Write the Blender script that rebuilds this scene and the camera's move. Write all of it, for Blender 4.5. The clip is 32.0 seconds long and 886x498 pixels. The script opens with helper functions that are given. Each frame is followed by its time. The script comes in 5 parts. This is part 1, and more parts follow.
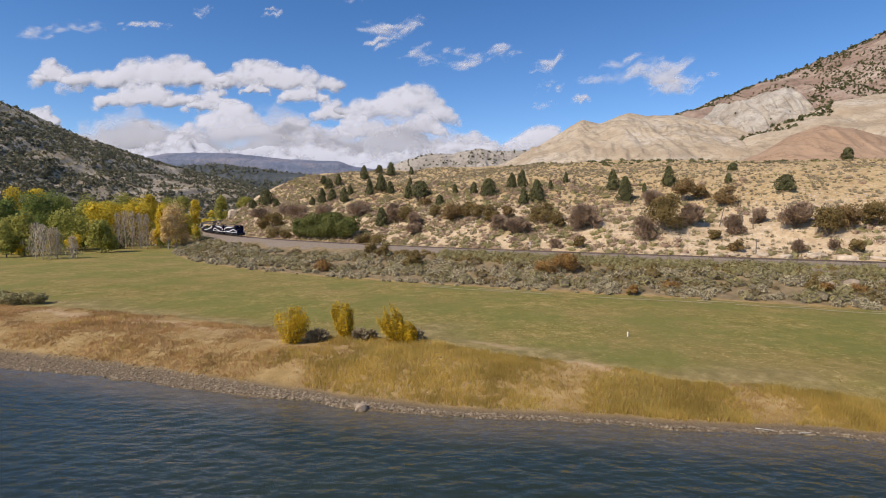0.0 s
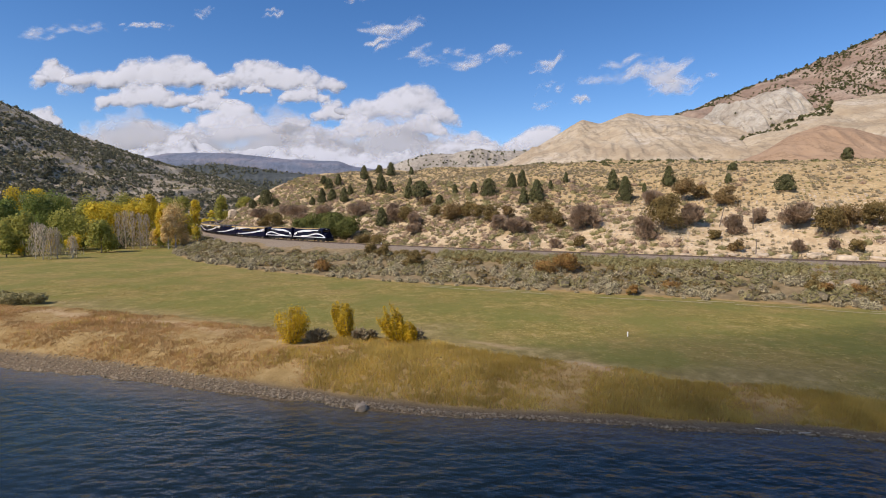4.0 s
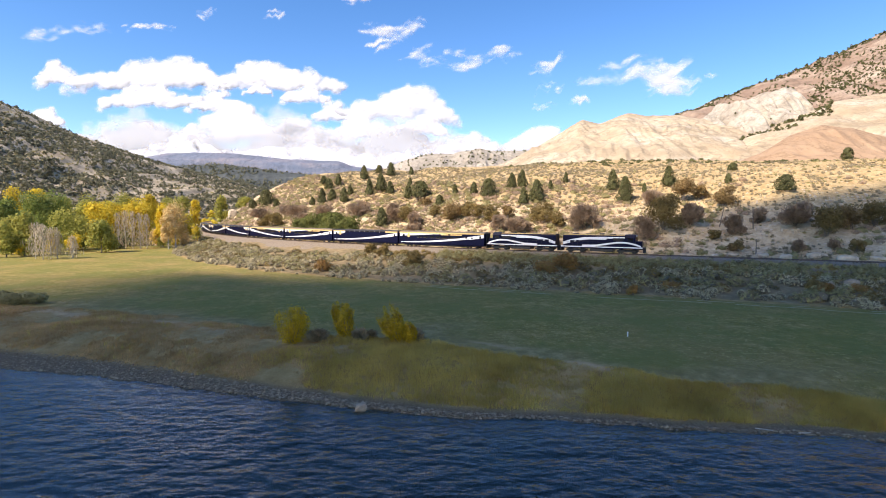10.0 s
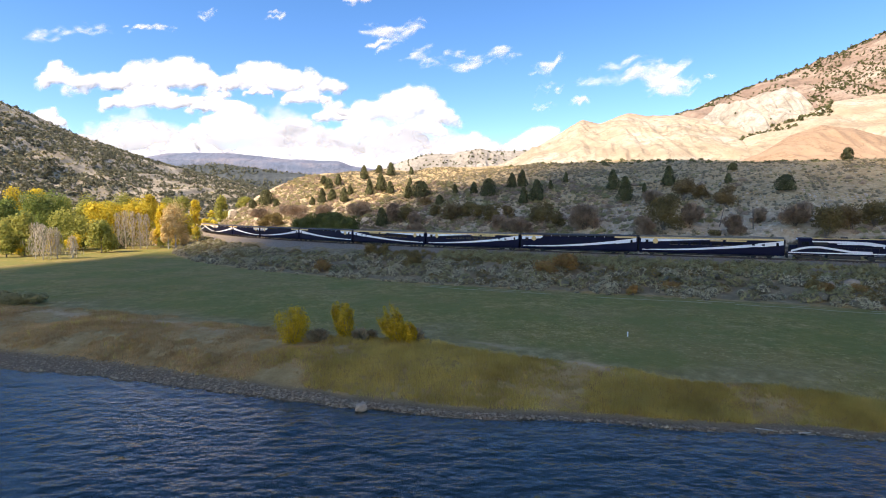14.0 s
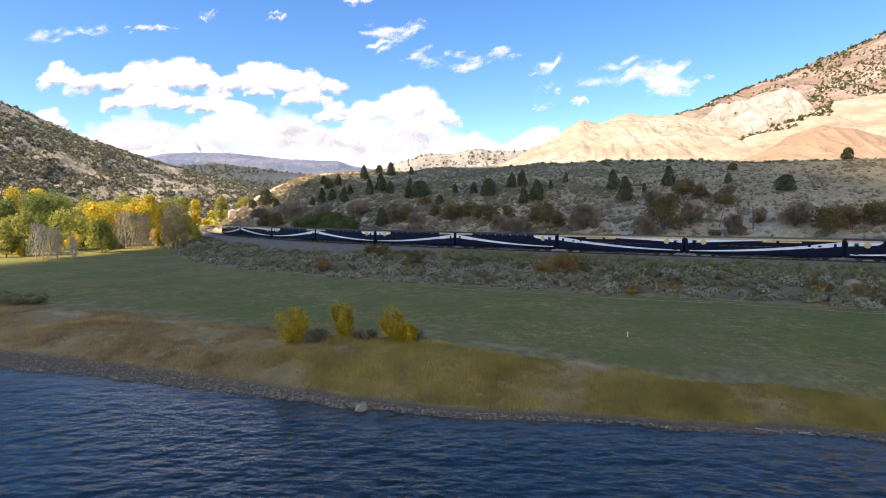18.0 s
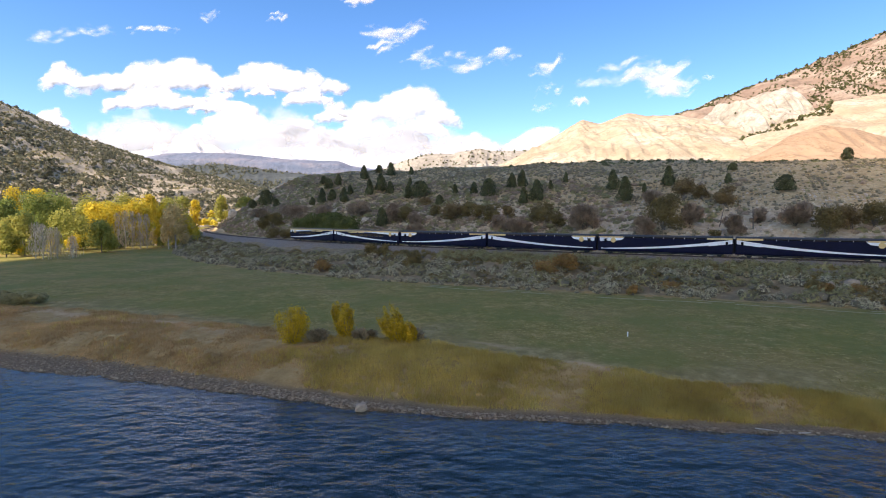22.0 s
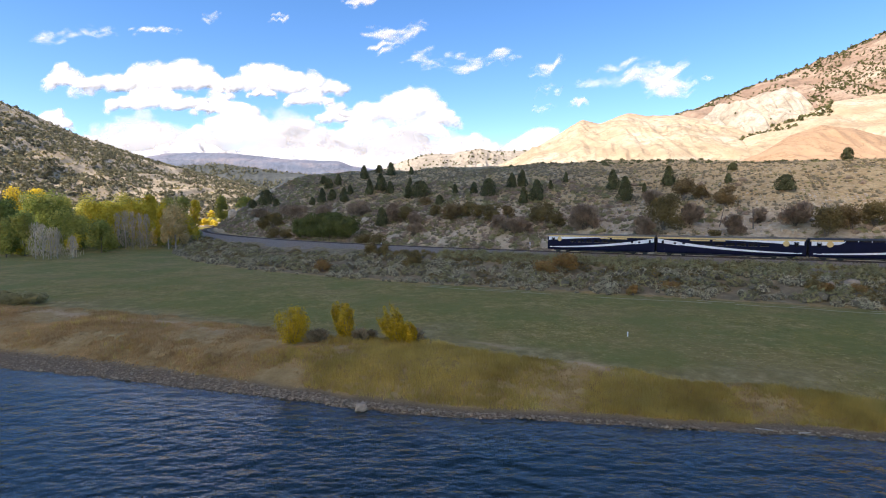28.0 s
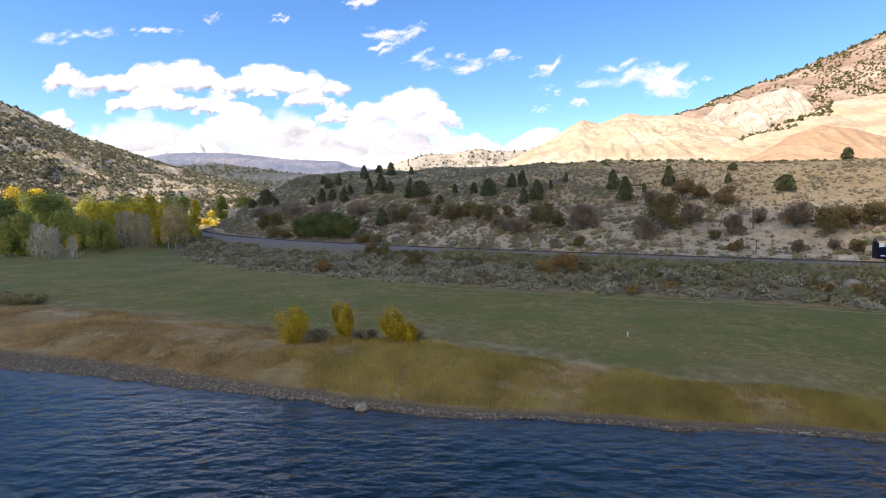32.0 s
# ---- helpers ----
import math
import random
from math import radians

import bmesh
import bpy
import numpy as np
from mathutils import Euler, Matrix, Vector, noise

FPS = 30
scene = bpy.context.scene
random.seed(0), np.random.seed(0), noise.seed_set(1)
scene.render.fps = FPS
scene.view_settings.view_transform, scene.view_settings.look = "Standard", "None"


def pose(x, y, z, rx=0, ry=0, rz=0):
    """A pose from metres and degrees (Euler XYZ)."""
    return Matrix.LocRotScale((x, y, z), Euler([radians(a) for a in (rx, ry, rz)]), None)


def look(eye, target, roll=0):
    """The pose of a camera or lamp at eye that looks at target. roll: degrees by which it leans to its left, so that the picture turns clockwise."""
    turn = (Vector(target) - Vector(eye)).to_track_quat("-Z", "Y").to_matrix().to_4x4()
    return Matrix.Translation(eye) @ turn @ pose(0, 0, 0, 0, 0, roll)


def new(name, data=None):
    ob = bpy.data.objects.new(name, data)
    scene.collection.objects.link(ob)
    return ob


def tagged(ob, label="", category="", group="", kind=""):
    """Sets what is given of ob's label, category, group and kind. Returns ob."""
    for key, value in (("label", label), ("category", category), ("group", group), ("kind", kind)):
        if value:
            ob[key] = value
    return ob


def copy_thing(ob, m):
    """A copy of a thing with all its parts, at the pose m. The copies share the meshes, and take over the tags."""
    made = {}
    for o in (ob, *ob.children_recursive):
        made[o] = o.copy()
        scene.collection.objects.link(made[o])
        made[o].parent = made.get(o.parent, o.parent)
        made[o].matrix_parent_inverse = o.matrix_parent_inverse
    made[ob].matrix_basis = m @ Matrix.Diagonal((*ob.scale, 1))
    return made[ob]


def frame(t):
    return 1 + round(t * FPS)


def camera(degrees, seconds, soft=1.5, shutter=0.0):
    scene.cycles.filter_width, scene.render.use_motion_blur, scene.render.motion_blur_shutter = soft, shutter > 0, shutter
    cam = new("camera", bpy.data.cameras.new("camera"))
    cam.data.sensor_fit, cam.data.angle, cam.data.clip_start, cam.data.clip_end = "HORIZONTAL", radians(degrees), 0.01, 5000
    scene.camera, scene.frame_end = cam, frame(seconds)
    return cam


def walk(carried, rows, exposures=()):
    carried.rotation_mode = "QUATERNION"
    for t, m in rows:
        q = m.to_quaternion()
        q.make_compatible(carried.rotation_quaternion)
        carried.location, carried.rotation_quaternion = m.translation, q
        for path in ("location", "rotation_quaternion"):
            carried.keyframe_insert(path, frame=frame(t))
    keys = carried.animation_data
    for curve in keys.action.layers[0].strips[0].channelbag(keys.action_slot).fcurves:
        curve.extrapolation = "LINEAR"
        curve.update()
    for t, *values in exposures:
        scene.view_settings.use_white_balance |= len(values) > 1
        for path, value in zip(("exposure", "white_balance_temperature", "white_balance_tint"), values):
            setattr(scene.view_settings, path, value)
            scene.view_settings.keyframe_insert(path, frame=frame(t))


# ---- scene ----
EYE = (0.0, 0.0, 15.2)
cam = camera(78.48, 32.0, soft=1.0)
VIEW = look(EYE, (0.0, 100.0, 8.74))
walk(cam, [(0.0, VIEW), (32.0, VIEW)], exposures=[
    (0.0, 0.0, 7000, 16), (3.5, 0.0, 7000, 16), (6.0, 0.27, 7000, 16), (9.0, 0.72, 7250, 16), (13.0, 0.98, 7600, 16), (32.0, 0.98, 7600, 16)])

# ---- sky and sun ----
SUN = Vector((-0.56, -0.44, 0.72)).normalized()
world = bpy.data.worlds.new("sky")
scene.world = world
world.use_nodes = True
wt = world.node_tree
sky = wt.nodes.new("ShaderNodeTexSky")
sky.sky_type = "NISHITA"
sky.sun_disc = False
sky.sun_elevation = math.asin(SUN.z)
sky.sun_rotation = math.atan2(SUN.x, SUN.y) % (2 * math.pi)
sky.altitude = 2000
sky.air_density, sky.dust_density, sky.ozone_density = 1.0, 0.0, 3.0
rich = wt.nodes.new("ShaderNodeHueSaturation")
rich.inputs["Hue"].default_value = 0.504
rich.inputs["Saturation"].default_value = 1.26
wt.links.new(sky.outputs[0], rich.inputs["Color"])
wt.links.new(rich.outputs[0], wt.nodes["Background"].inputs[0])
wt.nodes["Background"].inputs[1].default_value = 0.15
sun = new("sun", bpy.data.lights.new("sun", "SUN"))
sun.data.energy = 4.2
sun.data.angle = radians(0.55)
sun.data.color = (1.0, 0.93, 0.82)
sun.matrix_world = look(SUN * 100, (0, 0, 0))


# ---- numbers and noise ----
def smooth(v):
    v = np.clip(v, 0.0, 1.0)
    return v * v * (3 - 2 * v)


def lattice(ix, iy, seed):
    h = (ix * 374761393 + iy * 668265263 + seed * 974634277) & 0xFFFFFFFF
    h = ((h ^ (h >> 13)) * 1274126177) & 0xFFFFFFFF
    return ((h ^ (h >> 16)) & 0xFFFF) / 65535.0


def vnoise(x, y, seed=0):
    x, y = np.asarray(x, float), np.asarray(y, float)
    ix, iy = np.floor(x).astype(np.int64), np.floor(y).astype(np.int64)
    fx, fy = x - ix, y - iy
    fx, fy = fx * fx * (3 - 2 * fx), fy * fy * (3 - 2 * fy)
    a = lattice(ix, iy, seed) * (1 - fx) + lattice(ix + 1, iy, seed) * fx
    b = lattice(ix, iy + 1, seed) * (1 - fx) + lattice(ix + 1, iy + 1, seed) * fx
    return (a * (1 - fy) + b * fy) * 2 - 1


def fbm(x, y, octaves=4, seed=0, gain=0.5):
    total, amp = 0.0, 1.0
    for o in range(octaves):
        total = total + amp * vnoise(np.asarray(x) * 2 ** o + 17.3 * o, np.asarray(y) * 2 ** o - 9.1 * o, seed + o)
        amp *= gain
    return total


def gullies(x, y, octaves=3, seed=0):
    total, amp = 0.0, 1.0
    for o in range(octaves):
        total = total + amp * (1 - np.abs(vnoise(np.asarray(x) * 2 ** o + 5.7 * o, np.asarray(y) * 2 ** o, seed + o)) * 2)
        amp *= 0.5
    return total


# ---- the line of the railway ----
RAIL = 6.8
BENDS = (0.00159, 0.00062, 0.00128, 0.00341, 0.00259, 0.00315, 0.00285)


def railway_line():
    step = 1.0
    back = np.arange(-420, 0, step)
    s = np.arange(0, 760, step)
    turn = 0.403 + np.cumsum(np.interp(s, np.arange(7) * 50.0, BENDS)) * step
    x = 118.714 + np.cumsum(-np.cos(turn)) * step
    y = 75.642 + np.cumsum(np.sin(turn)) * step
    xb, yb = 118.714 - np.cos(0.403) * back, 75.642 + np.sin(0.403) * back
    return np.concatenate([back, s]), np.concatenate([xb, x]), np.concatenate([yb, y])


TS, TX, TY = railway_line()
TDX, TDY = np.gradient(TX), np.gradient(TY)


def on_line(s):
    return np.array([np.interp(s, TS, TX), np.interp(s, TS, TY)])


def off_line(x, y):
    """Signed distance from the railway (hill side positive) and the nearest place along it."""
    shape = np.shape(x)
    x, y = np.ravel(x), np.ravel(y)
    near = np.empty(x.size, int)
    px, py = TX[::3], TY[::3]
    for i in range(0, x.size, 20000):
        a, b = x[i:i + 20000, None], y[i:i + 20000, None]
        near[i:i + 20000] = np.argmin((a - px) ** 2 + (b - py) ** 2, axis=1) * 3
    near = np.clip(near, 1, TX.size - 2)
    dx, dy = x - TX[near], y - TY[near]
    side = np.sign(dx * TDY[near] - dy * TDX[near])
    return (side * np.hypot(dx, dy)).reshape(shape), TS[near].reshape(shape)


# ---- the lie of the land ----
SHORE_X = (-500, -200, -43.7, -33.9, -24.2, -14.3, -6.5, 0.7, 8.9, 18.5, 29.9, 120, 420, 900)
SHORE_Y = (135, 84, 52.7, 50.4, 47.1, 44.2, 41.7, 40.2, 38.8, 37.3, 35.7, 22, -62, -260)
MEADOW_X = (-64.4, -55.2, -42.5, -30.6, -19.6, -11.1, -1.4, 6.1, 13.3, 18.8, 27.0, 33, 120)
MEADOW_Y = (78.1, 76.7, 71.6, 67.1, 61.3, 57.1, 55.4, 49.4, 47.1, 43.6, 41.6, 39.2, 27)
FOOT_S = (-400, 40, 75, 105, 135, 165, 195, 225, 250, 280, 330, 760)
FOOT_W = (24, 24.5, 26, 29, 31.5, 33, 31, 26, 20, 15, 12, 12)
HILL_U = (4, 8, 14, 24, 34, 50, 70, 90, 115, 150, 300, 900)
HILL_Z = (6.3, 6.4, 9.0, 13.2, 15.6, 20.8, 27.0, 31.5, 33.9, 34.6, 35.2, 38.0)


def shore_y(x):
    return np.interp(x, SHORE_X, SHORE_Y) + 0.35 * vnoise(np.asarray(x) / 2.7, 0 * np.asarray(x), 3)


def meadow_y(x):
    return np.interp(x, MEADOW_X, MEADOW_Y, left=78.1) + 0.5 * fbm(np.asarray(x) / 5, 0 * np.asarray(x), 3, 8)


def land(x, y):
    """Height of the ground, and how much of each surface it bears."""
    x, y = np.asarray(x, float), np.asarray(y, float)
    u, s = off_line(x, y)
    b = y - shore_y(x)
    far_bank = -b - 82
    flat = np.where(b > 0, 0.10 + 1.65 * smooth(b / 10) + 0.12 * smooth((b - 8) / 30), -np.minimum(1.9, 0.16 * -b))
    flat = np.where(far_bank > 0, 2.5 * smooth(far_bank / 10), flat)
    flat = flat + np.where(b > 2, 0.05 * fbm(x / 5, y / 5, 3, 21), 0) + np.where(b > 60, 0.3 * smooth((b - 60) / 200), 0)
    w = np.interp(s, FOOT_S, FOOT_W)
    v = np.clip((u + w) / (w - 3.6), 0, 1)
    bank = flat + (6.25 - flat) * (0.62 * v + 0.38 * v ** 3) + 0.35 * smooth(v * 5) * smooth((1 - v) * 5) * fbm(x / 7, y / 7, 3, 5)
    nearer = u * (1 + 0.8 * smooth((s - 230) / 120))
    rise = 6.3 + (np.interp(nearer, HILL_U, HILL_Z) - 6.3) * np.interp(s, (60, 110, 141, 250, 330, 400), (1, 1.08, 1.14, 1.17, 1.17, 1.17))
    rough = smooth((u - 6) / 14)
    rise = rise + rough * (1.6 * fbm(x / 30, y / 30, 3, 31) + 0.9 * gullies(x / 16, y / 16, 2, 41) * smooth((80 - u) / 50) + 0.25 * fbm(x / 4, y / 4, 2, 51))
    z = np.where(u < -3.6, bank, np.where(u < 4.0, 6.25, rise))
    field = smooth((y - meadow_y(x)) / 1.5) * (u < -w - 0.3)
    dry = (b > 0) * (1 - field) * (u < -w + 0.8)
    gravel = smooth(1 - (b - 0.3 - np.interp(x, (-45, -10, 5, 40), (2.6, 0.9, 0.2, 0.2))) / 1.6) * (b > -4) * (b < 9)
    sage = (u >= -w - 0.3) * (u < 5)
    hill = (u >= 5) * 1.0
    back = y - meadow_y(x)
    stubble = field * smooth((9 + 5 * fbm(x / 14, y / 6, 3, 61) - back) / 9)
    bare = smooth(1 - np.abs(back - 0.5 - 0.7 * vnoise(x / 4, 0 * x, 17)) / 1.1) * smooth((x - 9) / 4) * smooth((23 - x) / 5)
    bare = np.maximum(bare, 0.7 * smooth(1 - np.abs(back + 2.5) / 2.0 + 0.6 * vnoise(x / 3, y / 3, 19)) * smooth((-22 - x) / 8))
    bare = np.maximum(bare, 0.6 * smooth(1 - np.abs(back - 4.5 - 0.3 * vnoise(x / 3, y / 2, 27)) / 1.0 + 0.4 * vnoise(x / 2, y / 1.5, 29)) * smooth((x - 1) / 3) * smooth((11 - x) / 4))
    return z, dict(stubble=stubble, bare=bare, field=field, dry=dry, gravel=gravel, sage=sage * 1.0, hill=hill, deep=smooth((-b - 0.3) / 4.5) * (far_bank < 0), cut=smooth((u - 5) / 4) * smooth((48 - u) / 20))


def height(x, y):
    return land(np.array([x]), np.array([y]))[0][0]


# ---- materials ----
def shader(name):
    m = bpy.data.materials.new(name)
    m.use_nodes = True
    return m, m.node_tree, m.node_tree.nodes["Principled BSDF"]


def put(nt, socket, value):
    if hasattr(value, "is_output"):
        nt.links.new(value, socket)
    else:
        socket.default_value = value


def grain(nt, scale, detail=5, rough=0.6, moved=False, stretch=(1, 1, 1)):
    """A noise at a size of so many repeats in a metre."""
    if moved:
        place = nt.nodes.new("ShaderNodeTexCoord").outputs["Object"]
    else:
        place = nt.nodes.new("ShaderNodeNewGeometry").outputs["Position"]
    mp = nt.nodes.new("ShaderNodeMapping")
    mp.inputs["Scale"].default_value = stretch
    nt.links.new(place, mp.inputs["Vector"])
    n = nt.nodes.new("ShaderNodeTexNoise")
    nt.links.new(mp.outputs[0], n.inputs["Vector"])
    n.inputs["Scale"].default_value = scale
    n.inputs["Detail"].default_value = detail
    n.inputs["Roughness"].default_value = rough
    return n.outputs["Fac"]


def ramp(nt, fac, stops):
    r = nt.nodes.new("ShaderNodeValToRGB")
    put(nt, r.inputs[0], fac)
    e = r.color_ramp.elements
    while len(e) < len(stops):
        e.new(0.5)
    for k, (at, col) in zip(e, stops):
        k.position = at
        k.color = (*col, 1) if len(col) == 3 else col
    return r.outputs[0]


def blend(nt, fac, a, b, kind="MIX"):
    m = nt.nodes.new("ShaderNodeMix")
    m.data_type, m.blend_type = "RGBA", kind
    put(nt, m.inputs[0], fac)
    put(nt, m.inputs[6], (*a, 1) if isinstance(a, tuple) and len(a) == 3 else a)
    put(nt, m.inputs[7], (*b, 1) if isinstance(b, tuple) and len(b) == 3 else b)
    return m.outputs[2]


def calc(nt, op, a, b=0.0):
    m = nt.nodes.new("ShaderNodeMath")
    m.operation = op
    put(nt, m.inputs[0], a)
    put(nt, m.inputs[1], b)
    return m.outputs[0]


def attr(nt, name):
    a = nt.nodes.new("ShaderNodeAttribute")
    a.attribute_name = name
    return a.outputs["Fac"]


def relief(nt, bsdf, h, strength, distance):
    b = nt.nodes.new("ShaderNodeBump")
    b.inputs["Strength"].default_value = strength
    b.inputs["Distance"].default_value = distance
    nt.links.new(h, b.inputs["Height"])
    nt.links.new(b.outputs[0], bsdf.inputs["Normal"])


def plain(name, col, rough=0.6, metal=0.0, vary=0.15, scale=3.0, moved=True, bumpy=0.0):
    m, nt, b = shader(name)
    lo, hi = tuple(c * (1 - vary) for c in col), tuple(min(1, c * (1 + vary)) for c in col)
    g = grain(nt, scale, moved=moved)
    put(nt, b.inputs["Base Color"], ramp(nt, g, [(0.3, lo), (0.7, hi)]))
    b.inputs["Roughness"].default_value = rough
    b.inputs["Metallic"].default_value = metal
    if rough > 0.8:
        b.inputs["Specular IOR Level"].default_value = 0.12
    if bumpy:
        relief(nt, b, grain(nt, scale * 6, moved=moved), bumpy, 0.02)
    return m


def foliage(name, cols, rough=0.7, through_light=0.35, patch=1.2):
    """Leaves that differ from clump to clump and let some light through."""
    m, nt, b = shader(name)
    info = nt.nodes.new("ShaderNodeNewGeometry")
    n = len(cols)
    clump = calc(nt, "MULTIPLY_ADD", grain(nt, patch, 2), 2.4)
    clump.node.inputs[2].default_value = -0.7
    clump.node.use_clamp = True
    fac = calc(nt, "ADD", calc(nt, "MULTIPLY", info.outputs["Random Per Island"], 0.35), calc(nt, "MULTIPLY", clump, 0.65))
    c = ramp(nt, fac, [(i / max(1, n - 1), k) for i, k in enumerate(cols)])
    big = ramp(nt, grain(nt, patch * 0.6, 3), [(0.3, (0.72, 0.72, 0.72)), (0.7, (1.2, 1.2, 1.2))])
    c = blend(nt, 1.0, c, big, "MULTIPLY")
    put(nt, b.inputs["Base Color"], c)
    b.inputs["Roughness"].default_value = rough
    b.inputs["Specular IOR Level"].default_value = 0.25
    t = nt.nodes.new("ShaderNodeBsdfTranslucent")
    nt.links.new(c, t.inputs[0])
    mx = nt.nodes.new("ShaderNodeMixShader")
    mx.inputs[0].default_value = through_light
    nt.links.new(b.outputs[0], mx.inputs[1])
    nt.links.new(t.outputs[0], mx.inputs[2])
    nt.links.new(mx.outputs[0], nt.nodes["Material Output"].inputs[0])
    return m


def ground_material():
    m, nt, b = shader("ground")
    fine, mid, wide = grain(nt, 6.0, 8, 0.75), grain(nt, 0.55, 6, 0.65), grain(nt, 0.06, 4)
    streak = grain(nt, 0.7, 8, 0.72, stretch=(0.9, 0.8, 1))
    soil = ramp(nt, mid, [(0.36, (0.45, 0.330, 0.197)), (0.5, (0.56, 0.432, 0.270)), (0.66, (0.67, 0.548, 0.378))])
    speck = grain(nt, 1.6, 5, 0.7)
    soil = blend(nt, ramp(nt, speck, [(0.50, (0, 0, 0)), (0.60, (0.4, 0.4, 0.4))]), soil, (0.30, 0.22, 0.135))
    soil = blend(nt, ramp(nt, fine, [(0.50, (0, 0, 0)), (0.62, (0.7, 0.7, 0.7))]), soil, (0.602, 0.454, 0.300))
    grass = ramp(nt, streak, [(0.36, (0.171, 0.145, 0.040)), (0.50, (0.258, 0.207, 0.059)), (0.60, (0.363, 0.272, 0.095)), (0.68, (0.594, 0.425, 0.215))])
    grass = blend(nt, ramp(nt, fine, [(0.3, (0, 0, 0)), (0.7, (0.45, 0.45, 0.45))]), grass, (0.196, 0.174, 0.043))
    grass = blend(nt, ramp(nt, wide, [(0.45, (0, 0, 0)), (0.58, (0.6, 0.6, 0.6))]), grass, (0.291, 0.209, 0.074))
    fleck = grain(nt, 2.6, 7, 0.75, stretch=(0.8, 0.9, 1))
    grass = blend(nt, ramp(nt, fleck, [(0.545, (0, 0, 0)), (0.65, (0.85, 0.85, 0.85))]), grass, (0.545, 0.424, 0.173))
    grass = blend(nt, ramp(nt, grain(nt, 0.08, 6, 0.7), [(0.44, (0, 0, 0)), (0.58, (0.7, 0.7, 0.7))]), grass, (0.171, 0.180, 0.043))
    straw = ramp(nt, mid, [(0.28, (0.245, 0.155, 0.060)), (0.5, (0.395, 0.265, 0.112)), (0.72, (0.520, 0.385, 0.195))])
    straw = blend(nt, ramp(nt, fine, [(0.35, (0, 0, 0)), (0.7, (0.6, 0.6, 0.6))]), straw, (0.325, 0.236, 0.088))
    pebble = ramp(nt, fine, [(0.3, (0.090, 0.064, 0.040)), (0.5, (0.17, 0.125, 0.078)), (0.7, (0.32, 0.25, 0.165))])
    under = ramp(nt, mid, [(0.3, (0.17, 0.13, 0.07)), (0.6, (0.30, 0.225, 0.125)), (0.8, (0.45, 0.345, 0.21))])
    turf = ramp(nt, mid, [(0.36, (0.40, 0.275, 0.135)), (0.5, (0.50, 0.36, 0.185)), (0.64, (0.58, 0.44, 0.25))])
    turf = blend(nt, ramp(nt, speck, [(0.50, (0, 0, 0)), (0.62, (0.8, 0.8, 0.8))]), turf, (0.260, 0.209, 0.112))
    hill = blend(nt, attr(nt, "cut"), turf, soil)
    c = under
    c = blend(nt, attr(nt, "hill"), c, hill)
    c = blend(nt, attr(nt, "dry"), c, straw)
    dull = ramp(nt, streak, [(0.36, (0.205, 0.160, 0.062)), (0.52, (0.285, 0.222, 0.092)), (0.66, (0.42, 0.33, 0.16))])
    grass = blend(nt, calc(nt, "MULTIPLY", attr(nt, "stubble"), 0.95), grass, dull)
    c = blend(nt, attr(nt, "field"), c, grass)
    c = blend(nt, calc(nt, "MULTIPLY", attr(nt, "bare"), 0.9), c, ramp(nt, mid, [(0.35, (0.45, 0.31, 0.17)), (0.65, (0.60, 0.45, 0.275))]))
    c = blend(nt, attr(nt, "gravel"), c, pebble)
    # Light lost in deep murky water is put into the bed's colour.
    bed = ramp(nt, mid, [(0.35, (0.031, 0.042, 0.026)), (0.65, (0.041, 0.054, 0.033))])
    c = blend(nt, attr(nt, "deep"), c, bed)
    put(nt, b.inputs["Base Color"], c)
    b.inputs["Roughness"].default_value = 0.95
    b.inputs["Specular IOR Level"].default_value = 0.15
    relief(nt, b, calc(nt, "ADD", fine, calc(nt, "MULTIPLY", mid, 2.0)), 0.8, 0.12)
    return m


def rock_material(name, stops, beds=0.0, scale=0.05, tint=(0.5, 0.4, 0.3)):
    """Bare slopes: bedded colours, broken by patches and by gullies drawn as thin darker lines."""
    m, nt, b = shader(name)
    g1, g2, g3 = grain(nt, scale, 6, 0.65), grain(nt, scale * 9, 6, 0.7), grain(nt, scale * 0.8, 6, 0.6, stretch=(0.5, 0.5, 3.0))
    c = ramp(nt, calc(nt, "ADD", calc(nt, "MULTIPLY", g1, 1 - beds), calc(nt, "MULTIPLY", g3, beds)), stops)
    c = blend(nt, ramp(nt, g2, [(0.42, (0, 0, 0)), (0.62, (0.75, 0.75, 0.75))]), c, tint)
    g4 = grain(nt, scale * 3.0, 5, 0.7, stretch=(1.6, 0.5, 0.5))
    c = blend(nt, ramp(nt, g4, [(0.52, (0, 0, 0)), (0.70, (0.55, 0.55, 0.55))]), c, tuple(min(0.8, k * 1.35) for k in tint))
    for k, size, squash in ((0.6, 1.1, (0.9, 0.5, 1.6)), (0.45, 2.6, (1.3, 0.5, 1.0))):
        rill = calc(nt, "ABSOLUTE", calc(nt, "SUBTRACT", grain(nt, scale * size, 4, 0.55, stretch=squash), 0.5))
        c = blend(nt, ramp(nt, rill, [(0.0, (k, k, k)), (0.022, (0, 0, 0))]), c, tuple(v * 0.6 for v in tint))
    put(nt, b.inputs["Base Color"], c)
    b.inputs["Roughness"].default_value = 0.95
    b.inputs["Specular IOR Level"].default_value = 0.1
    relief(nt, b, g2, 0.9, 1.0 / (scale * 60))
    return m


